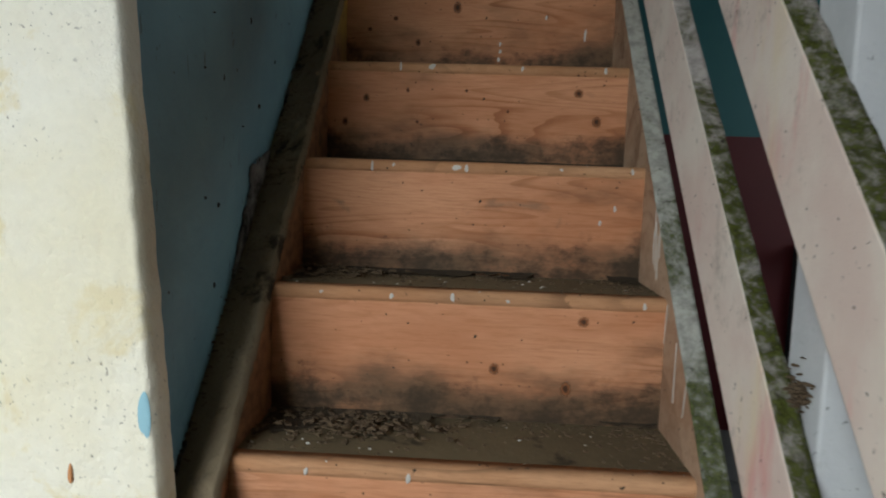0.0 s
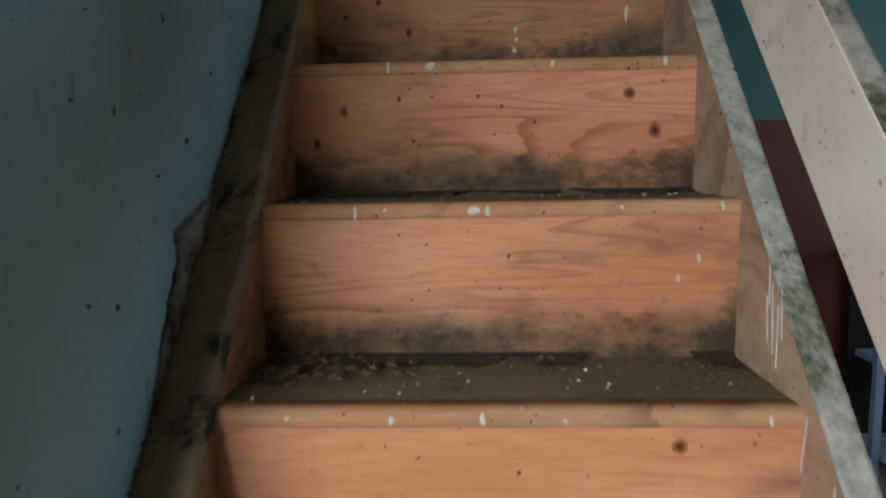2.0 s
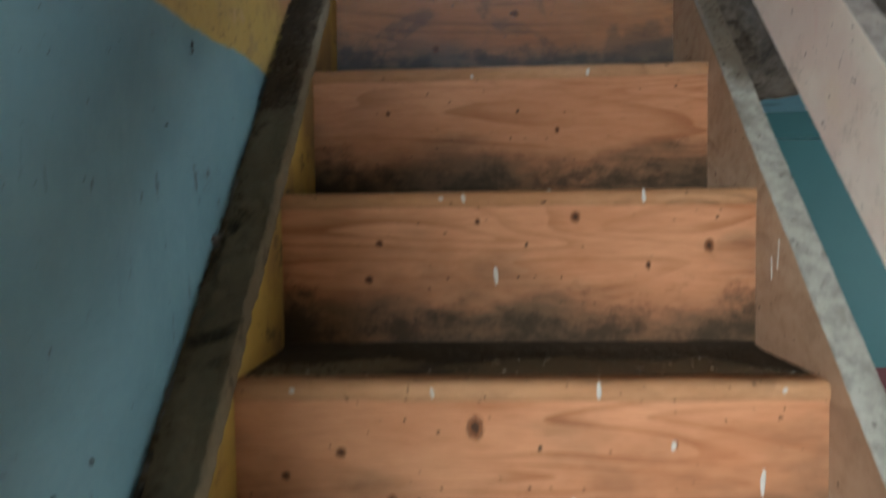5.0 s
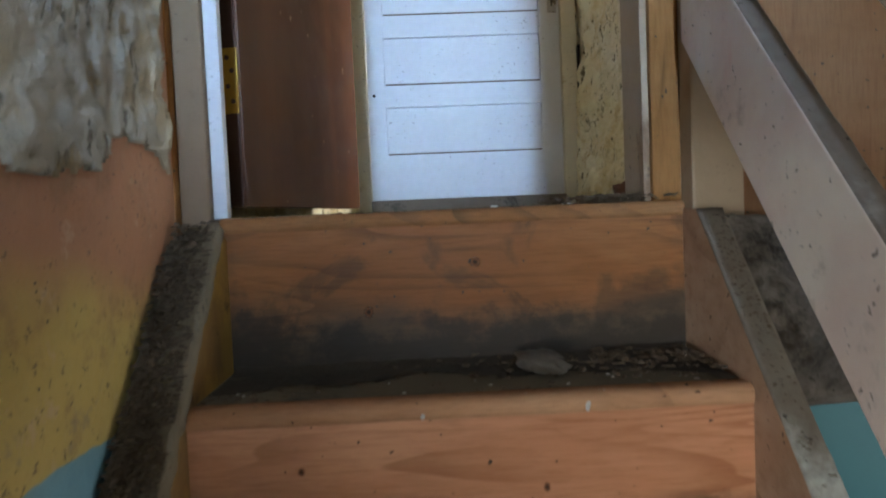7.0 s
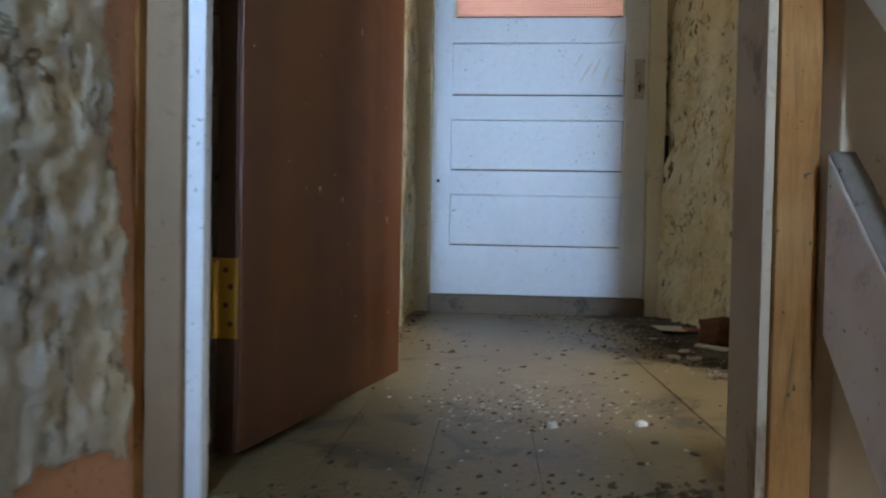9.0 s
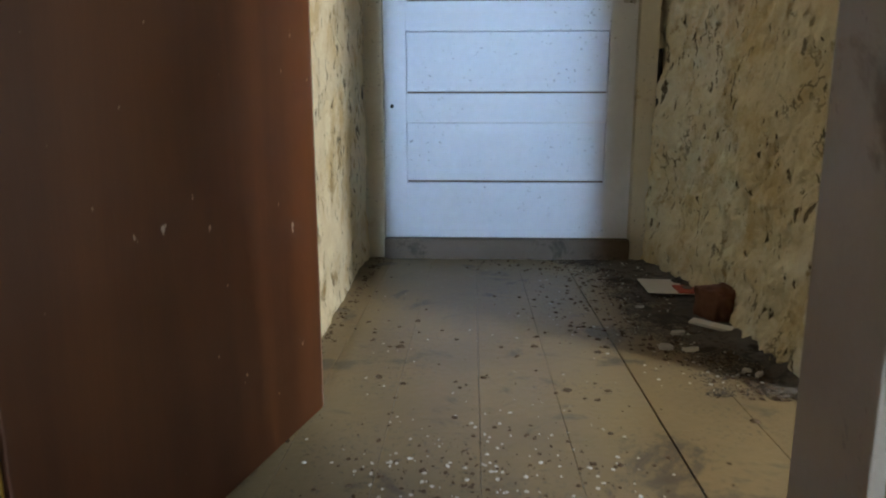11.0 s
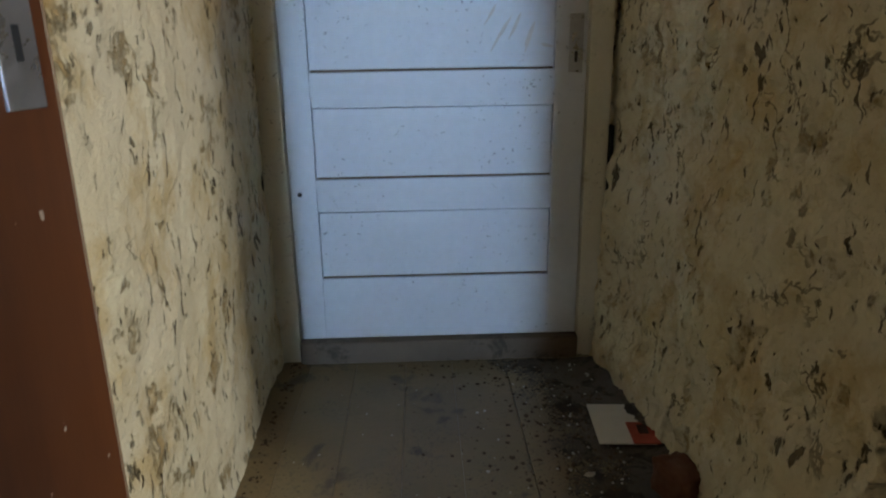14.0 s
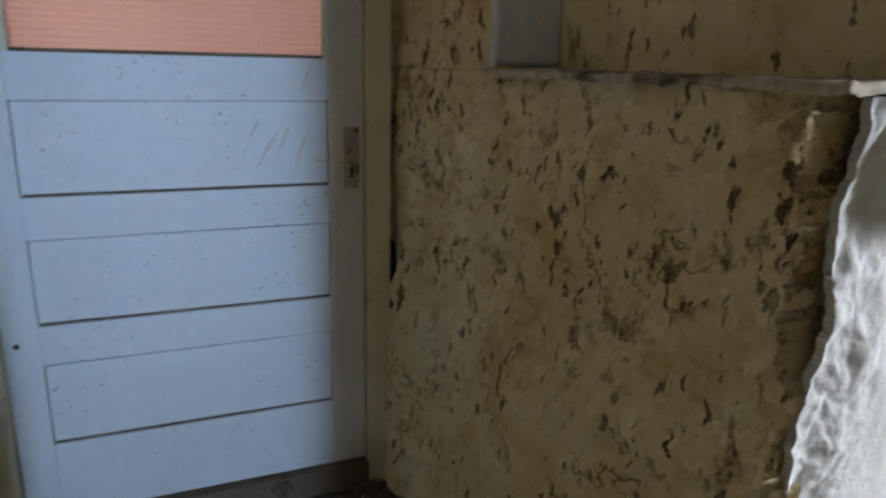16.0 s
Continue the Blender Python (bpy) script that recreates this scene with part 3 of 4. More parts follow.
solid("wall_hall_left", sheet((-0.33, 2.74, 2.2), (0, 1.98, 0), (0, 0, 2.5), 150, 180, left_wall, 0.2), HALL_PLASTER,
      "scraped yellow plaster wall with brown scars", "wall", kind="structure", smooth=True)
# hall right wall leans out, with a niche above a ledge, and ends broken
def right_wall(p):
    q = Vector((p.x, p.y + 0.35 * p.z, 0.7 * p.z))
    gouge = max(0.0, fractal(q, 13, 4) - 0.18)
    chip_out = max(0.0, fractal(q + Vector((3, 1, 2)), 6, 3) - 0.45)
    return (0.060 * (1 - min(1.0, max(0.0, (p.z - 2.262) / 0.75))) + 0.055 * max(0.0, (p.y - 4.25) / 0.45) ** 2
            + 0.022 * fractal(p, 4.5, 4) + 0.010 * fractal(p, 14, 4) + 0.004 * fractal(p, 45, 3) - 0.022 * min(0.5, gouge) - 0.03 * min(0.4, chip_out)
            + 0.02 * max(0.0, (3.47 - p.y) / 0.07) * fractal(p, 14, 3))
solid("wall_hall_right", sheet((0.748, 4.72, 2.2), (0, -1.31, 0), (0, 0, 1.25), 300, 290, right_wall, 0.21,
      keep=lambda p: p.y > 3.450 + 0.028 * fractal((p.x, p.y * 0.2, p.z), 7, 5)), HALL_PLASTER,
      "scraped yellow plaster wall with brown scars and gouges", "wall", kind="structure", smooth=True)
solid("wall_niche_back", sheet((0.885, 4.72, 3.3), (0, -1.34, 0), (0, 0, 1.4), 60, 60, lambda p: 0.006 * fractal(p, 6, 4), 0.08), HALL_PLASTER,
      "smooth yellow plaster back of a wall niche", "wall", kind="structure", smooth=True)
solid("wall_beside_niche", sheet((0.748, 4.72, 3.45), (0, -0.53, 0), (0, 0, 1.25), 50, 100, lambda p: right_wall(p) - 0.01, 0.13), HALL_PLASTER,
      "scraped yellow plaster wall beside the niche", "wall", kind="structure", smooth=True)
solid("ledge_niche", sheet((0.712, 4.19, 3.455), (0, -0.80, 0), (0.175, 0, 0.0), 90, 20, lambda p: 0.006 * fractal(p, 22, 5), 0.012), CRUMBLED,
      "crumbling dusty grey ledge of the niche", "ledge", kind="structure", smooth=True)
solid("trim_niche", sheet((0.735, 4.186, 3.46), (0.15, 0, 0), (0, 0, 1.2), 14, 80, lambda p: 0.006 * fractal(p, 16, 4), 0.02), BROKEN_WHITE,
      "chipped white plaster reveal of the niche", "reveal", kind="structure", smooth=True)
# broken white end of the right wall
def broken_end(p):
    """Lumpy broken edge towards the hall, flat plaster further in."""
    raw = 1 - min(1.0, max(0.0, (p.x - 0.0672 * (p.z - 2.25) - 0.759) / 0.09))
    cell = noise.voronoi(Vector((p.x, 0.0, p.z + 0.02 * fractal(p, 20, 3))) * 26)[0]
    return 0.006 * fractal(p, 6, 4) + 0.02 * max(0, (2.5 - p.z) / 0.25) + raw * (0.010 * (cell[1] - cell[0] - 0.3) + 0.010 * fractal(p, 15, 3) + 0.0015 * fractal(p, 60, 3)) - 0.006 * raw ** 3
solid("wall_broken_end", sheet((0.719, 3.424, 2.25), (0.235, 0, 0), (0.080, 0, 1.19), 110, 420, broken_end, 0.012,
      keep=lambda p: p.x - 0.0672 * (p.z - 2.25) > 0.729 + 0.016 * fractal((0.0, 0.0, p.z), 8, 6)), BROKEN_WHITE,
      "broken white plaster end of the wall", "wall", kind="structure", smooth=True)
solid("wall_right_room", box(0.965, 2.7, 3.42, 3.54, 2.2, 4.7), WHITEWASH, "plain plaster wall of the side room", "wall", kind="structure")
# end wall around the white door
bm = box(-0.55, -0.33, 4.70, 4.85, 2.2, 4.7)
box(0.672, 1.0, 4.70, 4.85, 2.2, 4.7, bm=bm)
box(-0.33, 0.672, 4.70, 4.85, 4.34, 4.7, bm=bm)
solid("wall_hall_end", bm, HALL_PLASTER, "plaster wall round the white door", "wall", kind="structure")
bm = box(-1.2, 1.6, 6.3, 6.4, 2.2, 4.7)
box(1.5, 1.6, 4.85, 6.3, 2.2, 4.7, bm=bm)
box(-1.2, 1.5, 4.85, 6.3, 4.6, 4.7, bm=bm)
solid("wall_back_room", bm, CREAM, "plain wall of the room behind the white door", "wall", kind="structure")
solid("ground", box(-60, 60, -60, 60, -0.4, -0.13), CONCRETE, "bare ground outside the house", "ground", kind="structure")
solid("floor_upper_slab", box(-0.55, 2.7, 2.612, 6.4, 2.16, 2.232), SILL_WOOD, "dark subfloor under the hall boards", "floor", kind="structure")


# ---- staircase ----
stairs = thing("staircase", (0, 0.7, 0.0), "steep worn pine staircase with mouldy risers and dirty treads", "staircase")
RISERS, TREADS = {}, {}
def worn_nosing(y, z, k):
    """The rounded front of a tread, worn uneven along its length."""
    bm = bmesh.new()
    n, rings = 60, []
    profile = [(0.034, 0.0), (0.010, 0.0), (0.004, -0.0035), (0.001, -0.009), (0.001, -0.017), (0.0025, -0.022), (0.006, -0.0245), (0.034, -0.0245)]
    for i in range(n + 1):
        x = (HALF + 0.008) * (2 * i / n - 1)
        wear = 0.0016 * fractal((x, 3.1 * k, 0), 6, 4)
        rings.append([bm.verts.new((x, y + a + wear * (a < 0.02) + 0.0008 * fractal((x, k, b * 60), 30, 2) * (a < 0.02), z + 0.001 + b - abs(wear) * (b == 0.0 and a < 0.02))) for a, b in profile])
    for r0, r1 in zip(rings, rings[1:]):
        for i in range(len(profile)):
            j = (i + 1) % len(profile)
            bm.faces.new((r0[i], r0[j], r1[j], r1[i]))
    bm.faces.new(rings[0])
    bm.faces.new(rings[-1][::-1])
    return bm
for k in range(-1, 9):
    y, z = nose_y(k), nose_z(k) - 0.003 * (k == 7)
    bm = box(-HALF - 0.012, HALF + 0.012, 0, 0.016, -0.004, RISE - 0.020, 0.001)
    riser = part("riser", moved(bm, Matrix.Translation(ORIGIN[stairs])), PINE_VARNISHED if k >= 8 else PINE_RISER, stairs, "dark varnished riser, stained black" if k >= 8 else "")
    riser.location = (0, y + 0.004 - 0.7, z - RISE)
    ORIGIN[riser] = Vector((0, y + 0.004, z - RISE))
    RISERS[k] = riser
    depth = GOING + 0.03 if k < 8 else 0.042
    tread = part("tread", worn_nosing(y, z, k), PINE_LANDING if k == 8 else PINE_TREAD, stairs, smooth=True)
    TREADS[k] = tread
    part("tread_surface", box(-HALF - 0.006, HALF + 0.006, y + 0.028, y + depth, z - 0.030, z, 0.001), TREAD_DIRT, stairs)
# stringers
y0, y1 = 0.62, 2.60
left = part("stringer", prism_x([(y0, 0.0), (y0, on_line(y0, 0.012)), (2.565, on_line(2.565, 0.012)), (y1, LANDING - 0.03), (y1, on_line(y1, -0.24)), (0.95, 0.0)], -0.378, -HALF, 0.004), YELLOW_WOOD, stairs, "yellow-brown stained stringer against the wall")
right = part("stringer", prism_x([(y0, 0.0), (y0, on_line(y0, 0.040)), (2.54, on_line(2.54, 0.040)), (y1, LANDING - 0.01), (y1, on_line(y1, -0.24)), (0.95, 0.0)], HALF, 0.374, 0.003), STRINGER_WOOD, stairs, "bare grey-brown pine stringer")

def slope_strip(y_a, y_b, x_a, x_b, up_a, up_b, n, m, amp, scale, thick):
    """A crumbly strip that lies along the slope of the stairs between x_a and x_b."""
    w = Vector((0, y_b - y_a, on_line(y_b) - on_line(y_a)))
    return sheet((x_a, y_a, on_line(y_a, up_a)), (x_b - x_a, 0, up_b - up_a), w, m, n, lambda p: amp * abs(fractal(p, scale, 4)), thick)

part("dirt_strip", slope_strip(1.04, 2.56, -0.412, -0.339, 0.004, 0.028, 420, 20, 0.008, 30, 0.02), STRINGER_DIRT, left, "dark dirt lying on the stringer", smooth=True)
part("dust_strip", slope_strip(0.63, 2.54, HALF - 0.001, 0.3755, 0.0415, 0.0415, 320, 7, 0.0025, 40, 0.004), DUSTY_EDGE, right, "dust and green moss on the stringer's edge", smooth=True)


# ---- stair railing ----
railing = thing("stair_railing", (0.36, 0.88, 0.0), "white and pink painted board railing with mossy tops", "railing")
def rail(name, y_a, y_b, lo, hi, x0, x1, label):
    ob = part(name, prism_x([(y_a, on_line(y_a, lo)), (y_a, on_line(y_a, hi)), (y_b, on_line(y_b, hi)), (y_b, on_line(y_b, lo))], x0, x1, 0.003), WHITE_RAIL, railing, label)
    w = Vector((0, y_b - y_a, on_line(y_b) - on_line(y_a)))
    part("moss", sheet((x0 + 0.001, y_a, on_line(y_a, hi)), (x1 - x0 - 0.002, 0, 0), w, 6, 300, lambda p: 0.001 + 0.004 * max(0.0, fractal(p, 14, 5) + 0.15), 0.004), MOSS_TOP, ob, "green moss on the board's top", smooth=True)
    return ob
rail("lower_rail", 0.80, 2.56, 0.260, 0.445, 0.33, 0.358, "white board with pink stains")
rail("upper_rail", 0.60, 2.56, 0.64, 0.815, 0.33, 0.365, "white board with pink and yellow stains")
part("newel_post", box(0.362, 0.44, 0.845, 0.925, 0.0, 1.75, 0.004), GREY_POST, railing, "grey-white square newel post")
part("top_post", box(0.342, 0.418, 2.56, 2.618, LANDING - 0.03, 4.0, 0.004), POST_TAN, railing, "cream painted top post")


# ---- stair doorway ----
doorway = thing("door_frame", (0, 2.64, LANDING), "old wooden door frame with tan, white and ochre boards", "door frame", kind="structure")
part("casing", box(-0.405, -0.362, 2.60, 2.66, LANDING - 0.01, 4.3, 0.003), CASING_TAN, doorway)
part("casing", box(-0.422, -0.406, 2.585, 2.62, LANDING - 0.02, 4.3, 0.003), CASING_OCHRE, doorway)
part("jamb", box(-0.361, -0.340, 2.612, 2.632, LANDING, 4.28, 0.002), JAMB_WHITE, doorway, "chipped white jamb")
part("casing", box(0.297, 0.341, 2.598, 2.66, LANDING, 4.3, 0.003), CASING_OCHRE, doorway)
part("jamb", box(0.285, 0.296, 2.604, 2.70, LANDING, 4.28, 0.002), POST_TAN, doorway, "dirty cream jamb")
part("head", box(-0.405, 0.341, 2.60, 2.70, 4.28, 4.36, 0.003), CASING_TAN, doorway)

# open brown door
hinge_at, free_at = Vector((-0.340, 2.735, 0)), Vector((-0.203, 3.315, 0))
run = (free_at - hinge_at).normalized()
turn = Matrix(((run.y, run.x, 0, hinge_at.x), (-run.x, run.y, 0, hinge_at.y), (0, 0, 1, 0), (0, 0, 0, 1)))
door = thing("door_brown", (hinge_at.x, hinge_at.y, LANDING), "open red-brown veneered door with brass hinges", "door", kind="structure")
part("leaf", moved(box(-0.036, -0.001, 0.0, 0.596, LANDING + 0.02, 4.24, 0.002), turn), VENEER, door)
part("hinge_edge", moved(box(-0.037, -0.006, -0.004, 0.001, LANDING + 0.02, 4.24, 0.001), turn), DARK_EDGE, door, "dark brown door edge")
part("lock_edge", moved(box(-0.036, -0.001, 0.595, 0.599, LANDING + 0.02, 4.24, 0.001), turn), CASING_TAN, door, "bare wooden edge")
for z in (2.437, 3.85):
    hinge = part("hinge", moved(box(-0.034, -0.003, -0.0065, -0.0035, z, z + 0.108, 0.001), turn), BRASS, door, "dull brass hinge")
    part("knuckle", moved(cylinder((-0.036, -0.009, z), (-0.036, -0.009, z + 0.108), 0.006), turn), BRASS, hinge)
    for dz in (0.02, 0.045, 0.07, 0.092):
        part("screw", moved(cylinder((-0.012 if dz in (0.02, 0.07) else -0.02, -0.006, z + dz), (-0.012 if dz in (0.02, 0.07) else -0.02, -0.0078, z + dz), 0.004), turn), DARK_EDGE, hinge)
plate = part("lock_plate", moved(box(-0.002, 0.002, 0.535, 0.579, 3.185, 3.33, 0.0015), turn), STEEL, door, "worn steel lock plate")
part("keyhole", moved(box(0.0015, 0.0025, 0.553, 0.561, 3.225, 3.255, 0.0003), turn), DARK_HOLE, plate)


# ---- white panelled door at the end of the hall ----
white = thing("door_white", (0.17, 4.68, LANDING), "closed white panelled door with a pink ribbed glass pane", "door", kind="structure")
DX0, DX1, DZ0, DZ1, FACE = -0.262, 0.604, 2.335, 4.28, 4.672
px0, px1 = -0.185, 0.513
rows_z = [(2.534, 2.745), (2.843, 3.052), (3.150, 3.366)]
gz0, gz1 = 3.467, 4.15
part("stile", box(DX0, px0, FACE, FACE + 0.04, DZ0, DZ1, 0.0015), DOOR_WHITE, white)
part("stile", box(px1, DX1, FACE, FACE + 0.04, DZ0, DZ1, 0.0015), DOOR_WHITE, white)
levels = [DZ0] + [v for r in rows_z for v in r] + [gz0]
for a, b in zip(levels[0::2], levels[1::2]):
    part("cross_rail", box(px0, px1, FACE + 0.0005, FACE + 0.04, a, b, 0.0015), DOOR_WHITE, white)
part("cross_rail", box(px0, px1, FACE + 0.0005, FACE + 0.04, gz1, DZ1, 0.0015), DOOR_WHITE, white)
for a, b in rows_z:
    part("panel", box(px0 + 0.001, px1 - 0.001, FACE + 0.012, FACE + 0.03, a + 0.001, b - 0.001), DOOR_WHITE, white)
    # brown strip stands in for the shadow line under each panel
    part("dirt_line", box(px0 + 0.004, px1 - 0.004, FACE + 0.003, FACE + 0.014, a + 0.0012, a + 0.0066), SILL_WOOD, white, "dark strip painted as the shadow in the groove")
    part("moulding", box(px0 + 0.003, px1 - 0.003, FACE + 0.003, FACE + 0.02, a + 0.007, b - 0.003, 0.003), DOOR_WHITE, white)
# ribbed glass: shallow waves both ways
part("glass_pane", sheet((px0 + 0.012, FACE + 0.02, gz0), (px1 - px0 - 0.024, 0, 0), (0, 0, gz1 - gz0), 220, 200,
     lambda p: 0.0024 * math.sin(p.z * 2 * math.pi / 0.0137) + 0.0012 * math.sin(p.x * 2 * math.pi / 0.0126), 0.003), GLASS_PINK, white, "pink ribbed glass", smooth=True)
for a in ((px0, px0 + 0.014), (px1 - 0.012, px1)):
    part("glazing_bead", box(a[0], a[1], FACE + 0.004, FACE + 0.03, gz0, gz1, 0.002), TRIM_CREAM, white)
part("glazing_bead", box(px0 + 0.014, px1 - 0.012, FACE + 0.004, FACE + 0.03, gz0, gz0 + 0.008, 0.002), SILL_WOOD, white, "dark dirty glazing bead")
wplate = part("lock_plate", box(0.552, 0.592, FACE - 0.004, FACE + 0.001, 3.14, 3.30, 0.0015), STEEL, white, "dark worn steel lock plate")
part("spindle_hole", cylinder((0.572, FACE - 0.003, 3.262), (0.572, FACE - 0.007, 3.262), 0.011), STEEL, wplate)
part("keyhole", box(0.568, 0.576, FACE - 0.0048, FACE - 0.003, 3.168, 3.198), DARK_HOLE, wplate)
wframe = thing("door_frame", (0.17, 4.69, LANDING), "cream painted frame and threshold of the white door", "door frame", kind="structure")
part("casing", box(-0.335, -0.266, 4.655, 4.72, LANDING, 4.36, 0.004), TRIM_CREAM, wframe)
part("casing", box(0.608, 0.675, 4.655, 4.72, LANDING, 4.36, 0.004), TRIM_CREAM, wframe)
part("casing", box(-0.266, 0.608, 4.655, 4.72, 4.284, 4.36, 0.004), TRIM_CREAM, wframe)
part("threshold", box(-0.266, 0.608, 4.64, 4.76, LANDING - 0.01, 2.333, 0.006), SILL_WOOD, wframe, "brown worn threshold")

# ---- boards beside the stairs ----
panel = thing("board_wall", (1.2, 2.61, LANDING), "brown boarding beside the stair head", "wall panel", kind="structure")
part("board", box(0.42, 0.80, 2.600, 2.619, 2.2, 4.3, 0.002), BROWN_BOARD, panel)
part("board", box(0.801, 0.95, 2.602, 2.619, 2.2, 4.3, 0.002), BROWN_BOARD, panel)
solid("rubble_ledge", sheet((0.368, 2.41, 2.01), (0.55, 0, 0), (0, 0.12, 0.23), 60, 40, lambda p: 0.022 * fractal(p, 9, 5) + 0.008 * fractal(p, 50, 3), 0.06), RUBBLE,
      "torn wall edge of dark rubble, dirt and plaster", "rubble", kind="structure", smooth=True)


# ---- hall floor planks ----
floor = solid("floor_hall", box(-0.5, 2.7, 2.68, 4.66, 2.236, 2.246), DARK_HOLE, "painted grey-yellow floor boards with dirty joints", "floor", kind="structure")
joints = [-0.52, -0.38, -0.235, -0.09, 0.064, 0.208, 0.372, 0.534, 0.69, 0.84, 0.99, 1.14, 1.29]
for a, b in zip(joints, joints[1:]):
    part("plank", box(a + (0.0003 if a < 0.3 else 0.0012), b - (0.0003 if b < 0.3 else 0.0012), 2.635, 4.655 if b < 0.8 else 3.40, 2.24, LANDING + random.uniform(-0.0015, 0.001), 0.0012), FLOOR_BOARD, floor)


# ---- knots and paint drips on the stairs ----
# riser number, across, height above the tread below, size
KNOTS = [(2, 0.202, 0.182, 0.012), (2, 0.052, 0.093, 0.011), (2, 0.177, 0.063, 0.012),
         (4, 0.231, 0.166, 0.013), (4, 0.274, 0.104, 0.013), (4, -0.156, 0.164, 0.005), (4, -0.022, 0.166, 0.005), (4, -0.251, 0.145, 0.009),
         (4, -0.299, 0.090, 0.008), (4, -0.133, 0.093, 0.005), (4, 0.073, 0.122, 0.004),
         (5, -0.057, 0.173, 0.013), (5, -0.214, 0.143, 0.008), (5, 0.170, 0.154, 0.005), (5, -0.155, 0.084, 0.008), (5, -0.280, 0.115, 0.007),
         (6, 0.087, 0.188, 0.009), (6, 0.275, 0.145, 0.009), (6, -0.196, 0.153, 0.007), (6, -0.053, 0.183, 0.005), (6, 0.190, 0.118, 0.005), (6, -0.212, 0.100, 0.008),
         (7, -0.208, 0.146, 0.005), (7, 0.085, 0.112, 0.005), (8, 0.025, 0.147, 0.010), (8, -0.136, 0.079, 0.009)]
for i, (k, x, h, r) in enumerate(KNOTS):
    q = RISERS[k]
    spot = Vector((x, nose_y(k) + 0.0035, nose_z(k - 1) + h))
    knot = part("knot", moved(blob((0, 0, 0), 1.0, 1.0, 0.05, seg=20, wobble=0.08, seed=i), Matrix.Translation(ORIGIN[q])), KNOT, q)
    knot.location, knot.scale = spot - ORIGIN[q], (r * 1.0, r, r * (0.95 + 0.25 * (i % 3)))
    knot.visible_shadow = False
NOSE_SPOTS = [(2, -0.253, -0.006), (2, -0.13, -0.012), (2, -0.024, -0.01), (2, 0.071, -0.013), (2, 0.303, -0.013), (3, -0.201, -0.013), (3, -0.158, -0.009),
              (3, -0.032, -0.011), (3, -0.012, -0.012), (3, 0.176, -0.006), (3, 0.315, -0.006), (4, -0.173, -0.010), (4, -0.102, -0.008), (4, 0.102, -0.009), (4, 0.288, -0.006),
              (5, -0.27, -0.004), (5, -0.106, -0.012), (5, 0.084, -0.004), (5, 0.29, -0.008), (1, -0.224, -0.014), (1, -0.073, -0.017),
              (6, -0.105, -0.006), (6, -0.073, -0.009), (6, 0.183, -0.009), (7, -0.061, -0.02), (7, 0.137, -0.017)]
for i, (k, x, h) in enumerate(NOSE_SPOTS):
    big = 2.6 if (k, i) in ((3, 7), (4, 12)) else 1.0
    part("paint_spot", blob((x, nose_y(k) + 0.0004, nose_z(k) + min(h, -0.009)), 0.0032 * big, (0.003 + 0.003 * (i % 3)) if big < 2 else 0.006, 0.0012, seed=i), DRIP, TREADS[k])
for i, (k, x, h, r) in enumerate([(5, 0.054, 0.085, 0.006), (5, 0.055, 0.066, 0.006), (5, 0.052, 0.046, 0.007), (6, -0.027, 0.105, 0.014), (3, 0.285, 0.143, 0.006), (3, 0.257, 0.114, 0.005), (5, 0.268, 0.111, 0.016), (5, 0.169, 0.153, 0.007)]):
    part("paint_drip", blob((x, nose_y(k) + 0.0042, nose_z(k - 1) + h), 0.0035, r, 0.0012, seed=i), DRIP, RISERS[k])
# light scratches and drips on the bare stringer
rng = random.Random(4)
for y, z, length in [(1.437, 1.03, 0.05), (1.425, 0.99, 0.09), (1.41, 0.97, 0.08), (1.40, 1.0, 0.06), (1.44, 0.985, 0.06), (1.26, 0.80, 0.10), (1.20, 0.78, 0.07), (1.33, 0.86, 0.08), (2.10, 1.72, 0.04), (2.12, 1.70, 0.03)]:
    m = Matrix.Translation((HALF - 0.0006, y, z)) @ Matrix.Rotation(rng.uniform(-0.12, 0.2), 4, "X")
    part("scratch", moved(box(-0.0006, 0.0008, -0.0008, 0.0008, -length / 2, length / 2, 0.0004), m), DRIP, right)


# ---- bare plaster patch and torn paint on the stair wall ----
def patch_keep(p):
    edge_z = 2.345 + 0.05 * fractal((p.x, p.y, 0), 6, 4) - 0.02 * (p.y < 2.38)
    edge_y = 2.555 + 0.035 * fractal((p.x, 0.3, p.z), 7, 5) - 0.10 * max(0.0, p.z - 2.55)
    return p.z > edge_z and p.y < edge_y and not (p.z < 2.50 and p.y > 2.575)
solid("plaster_patch", sheet((-0.408, 1.95, 2.2), (0, 0.66, 0), (0, 0, 1.5), 130, 280,
      lambda p: 0.006 + 0.005 * fractal(p, 12, 5) + 0.005 * fractal(p, 40, 4), 0.008, keep=patch_keep), PATCH_PLASTER,
      "rough bare plaster where paint and paper were torn off", "plaster", kind="structure", smooth=True)


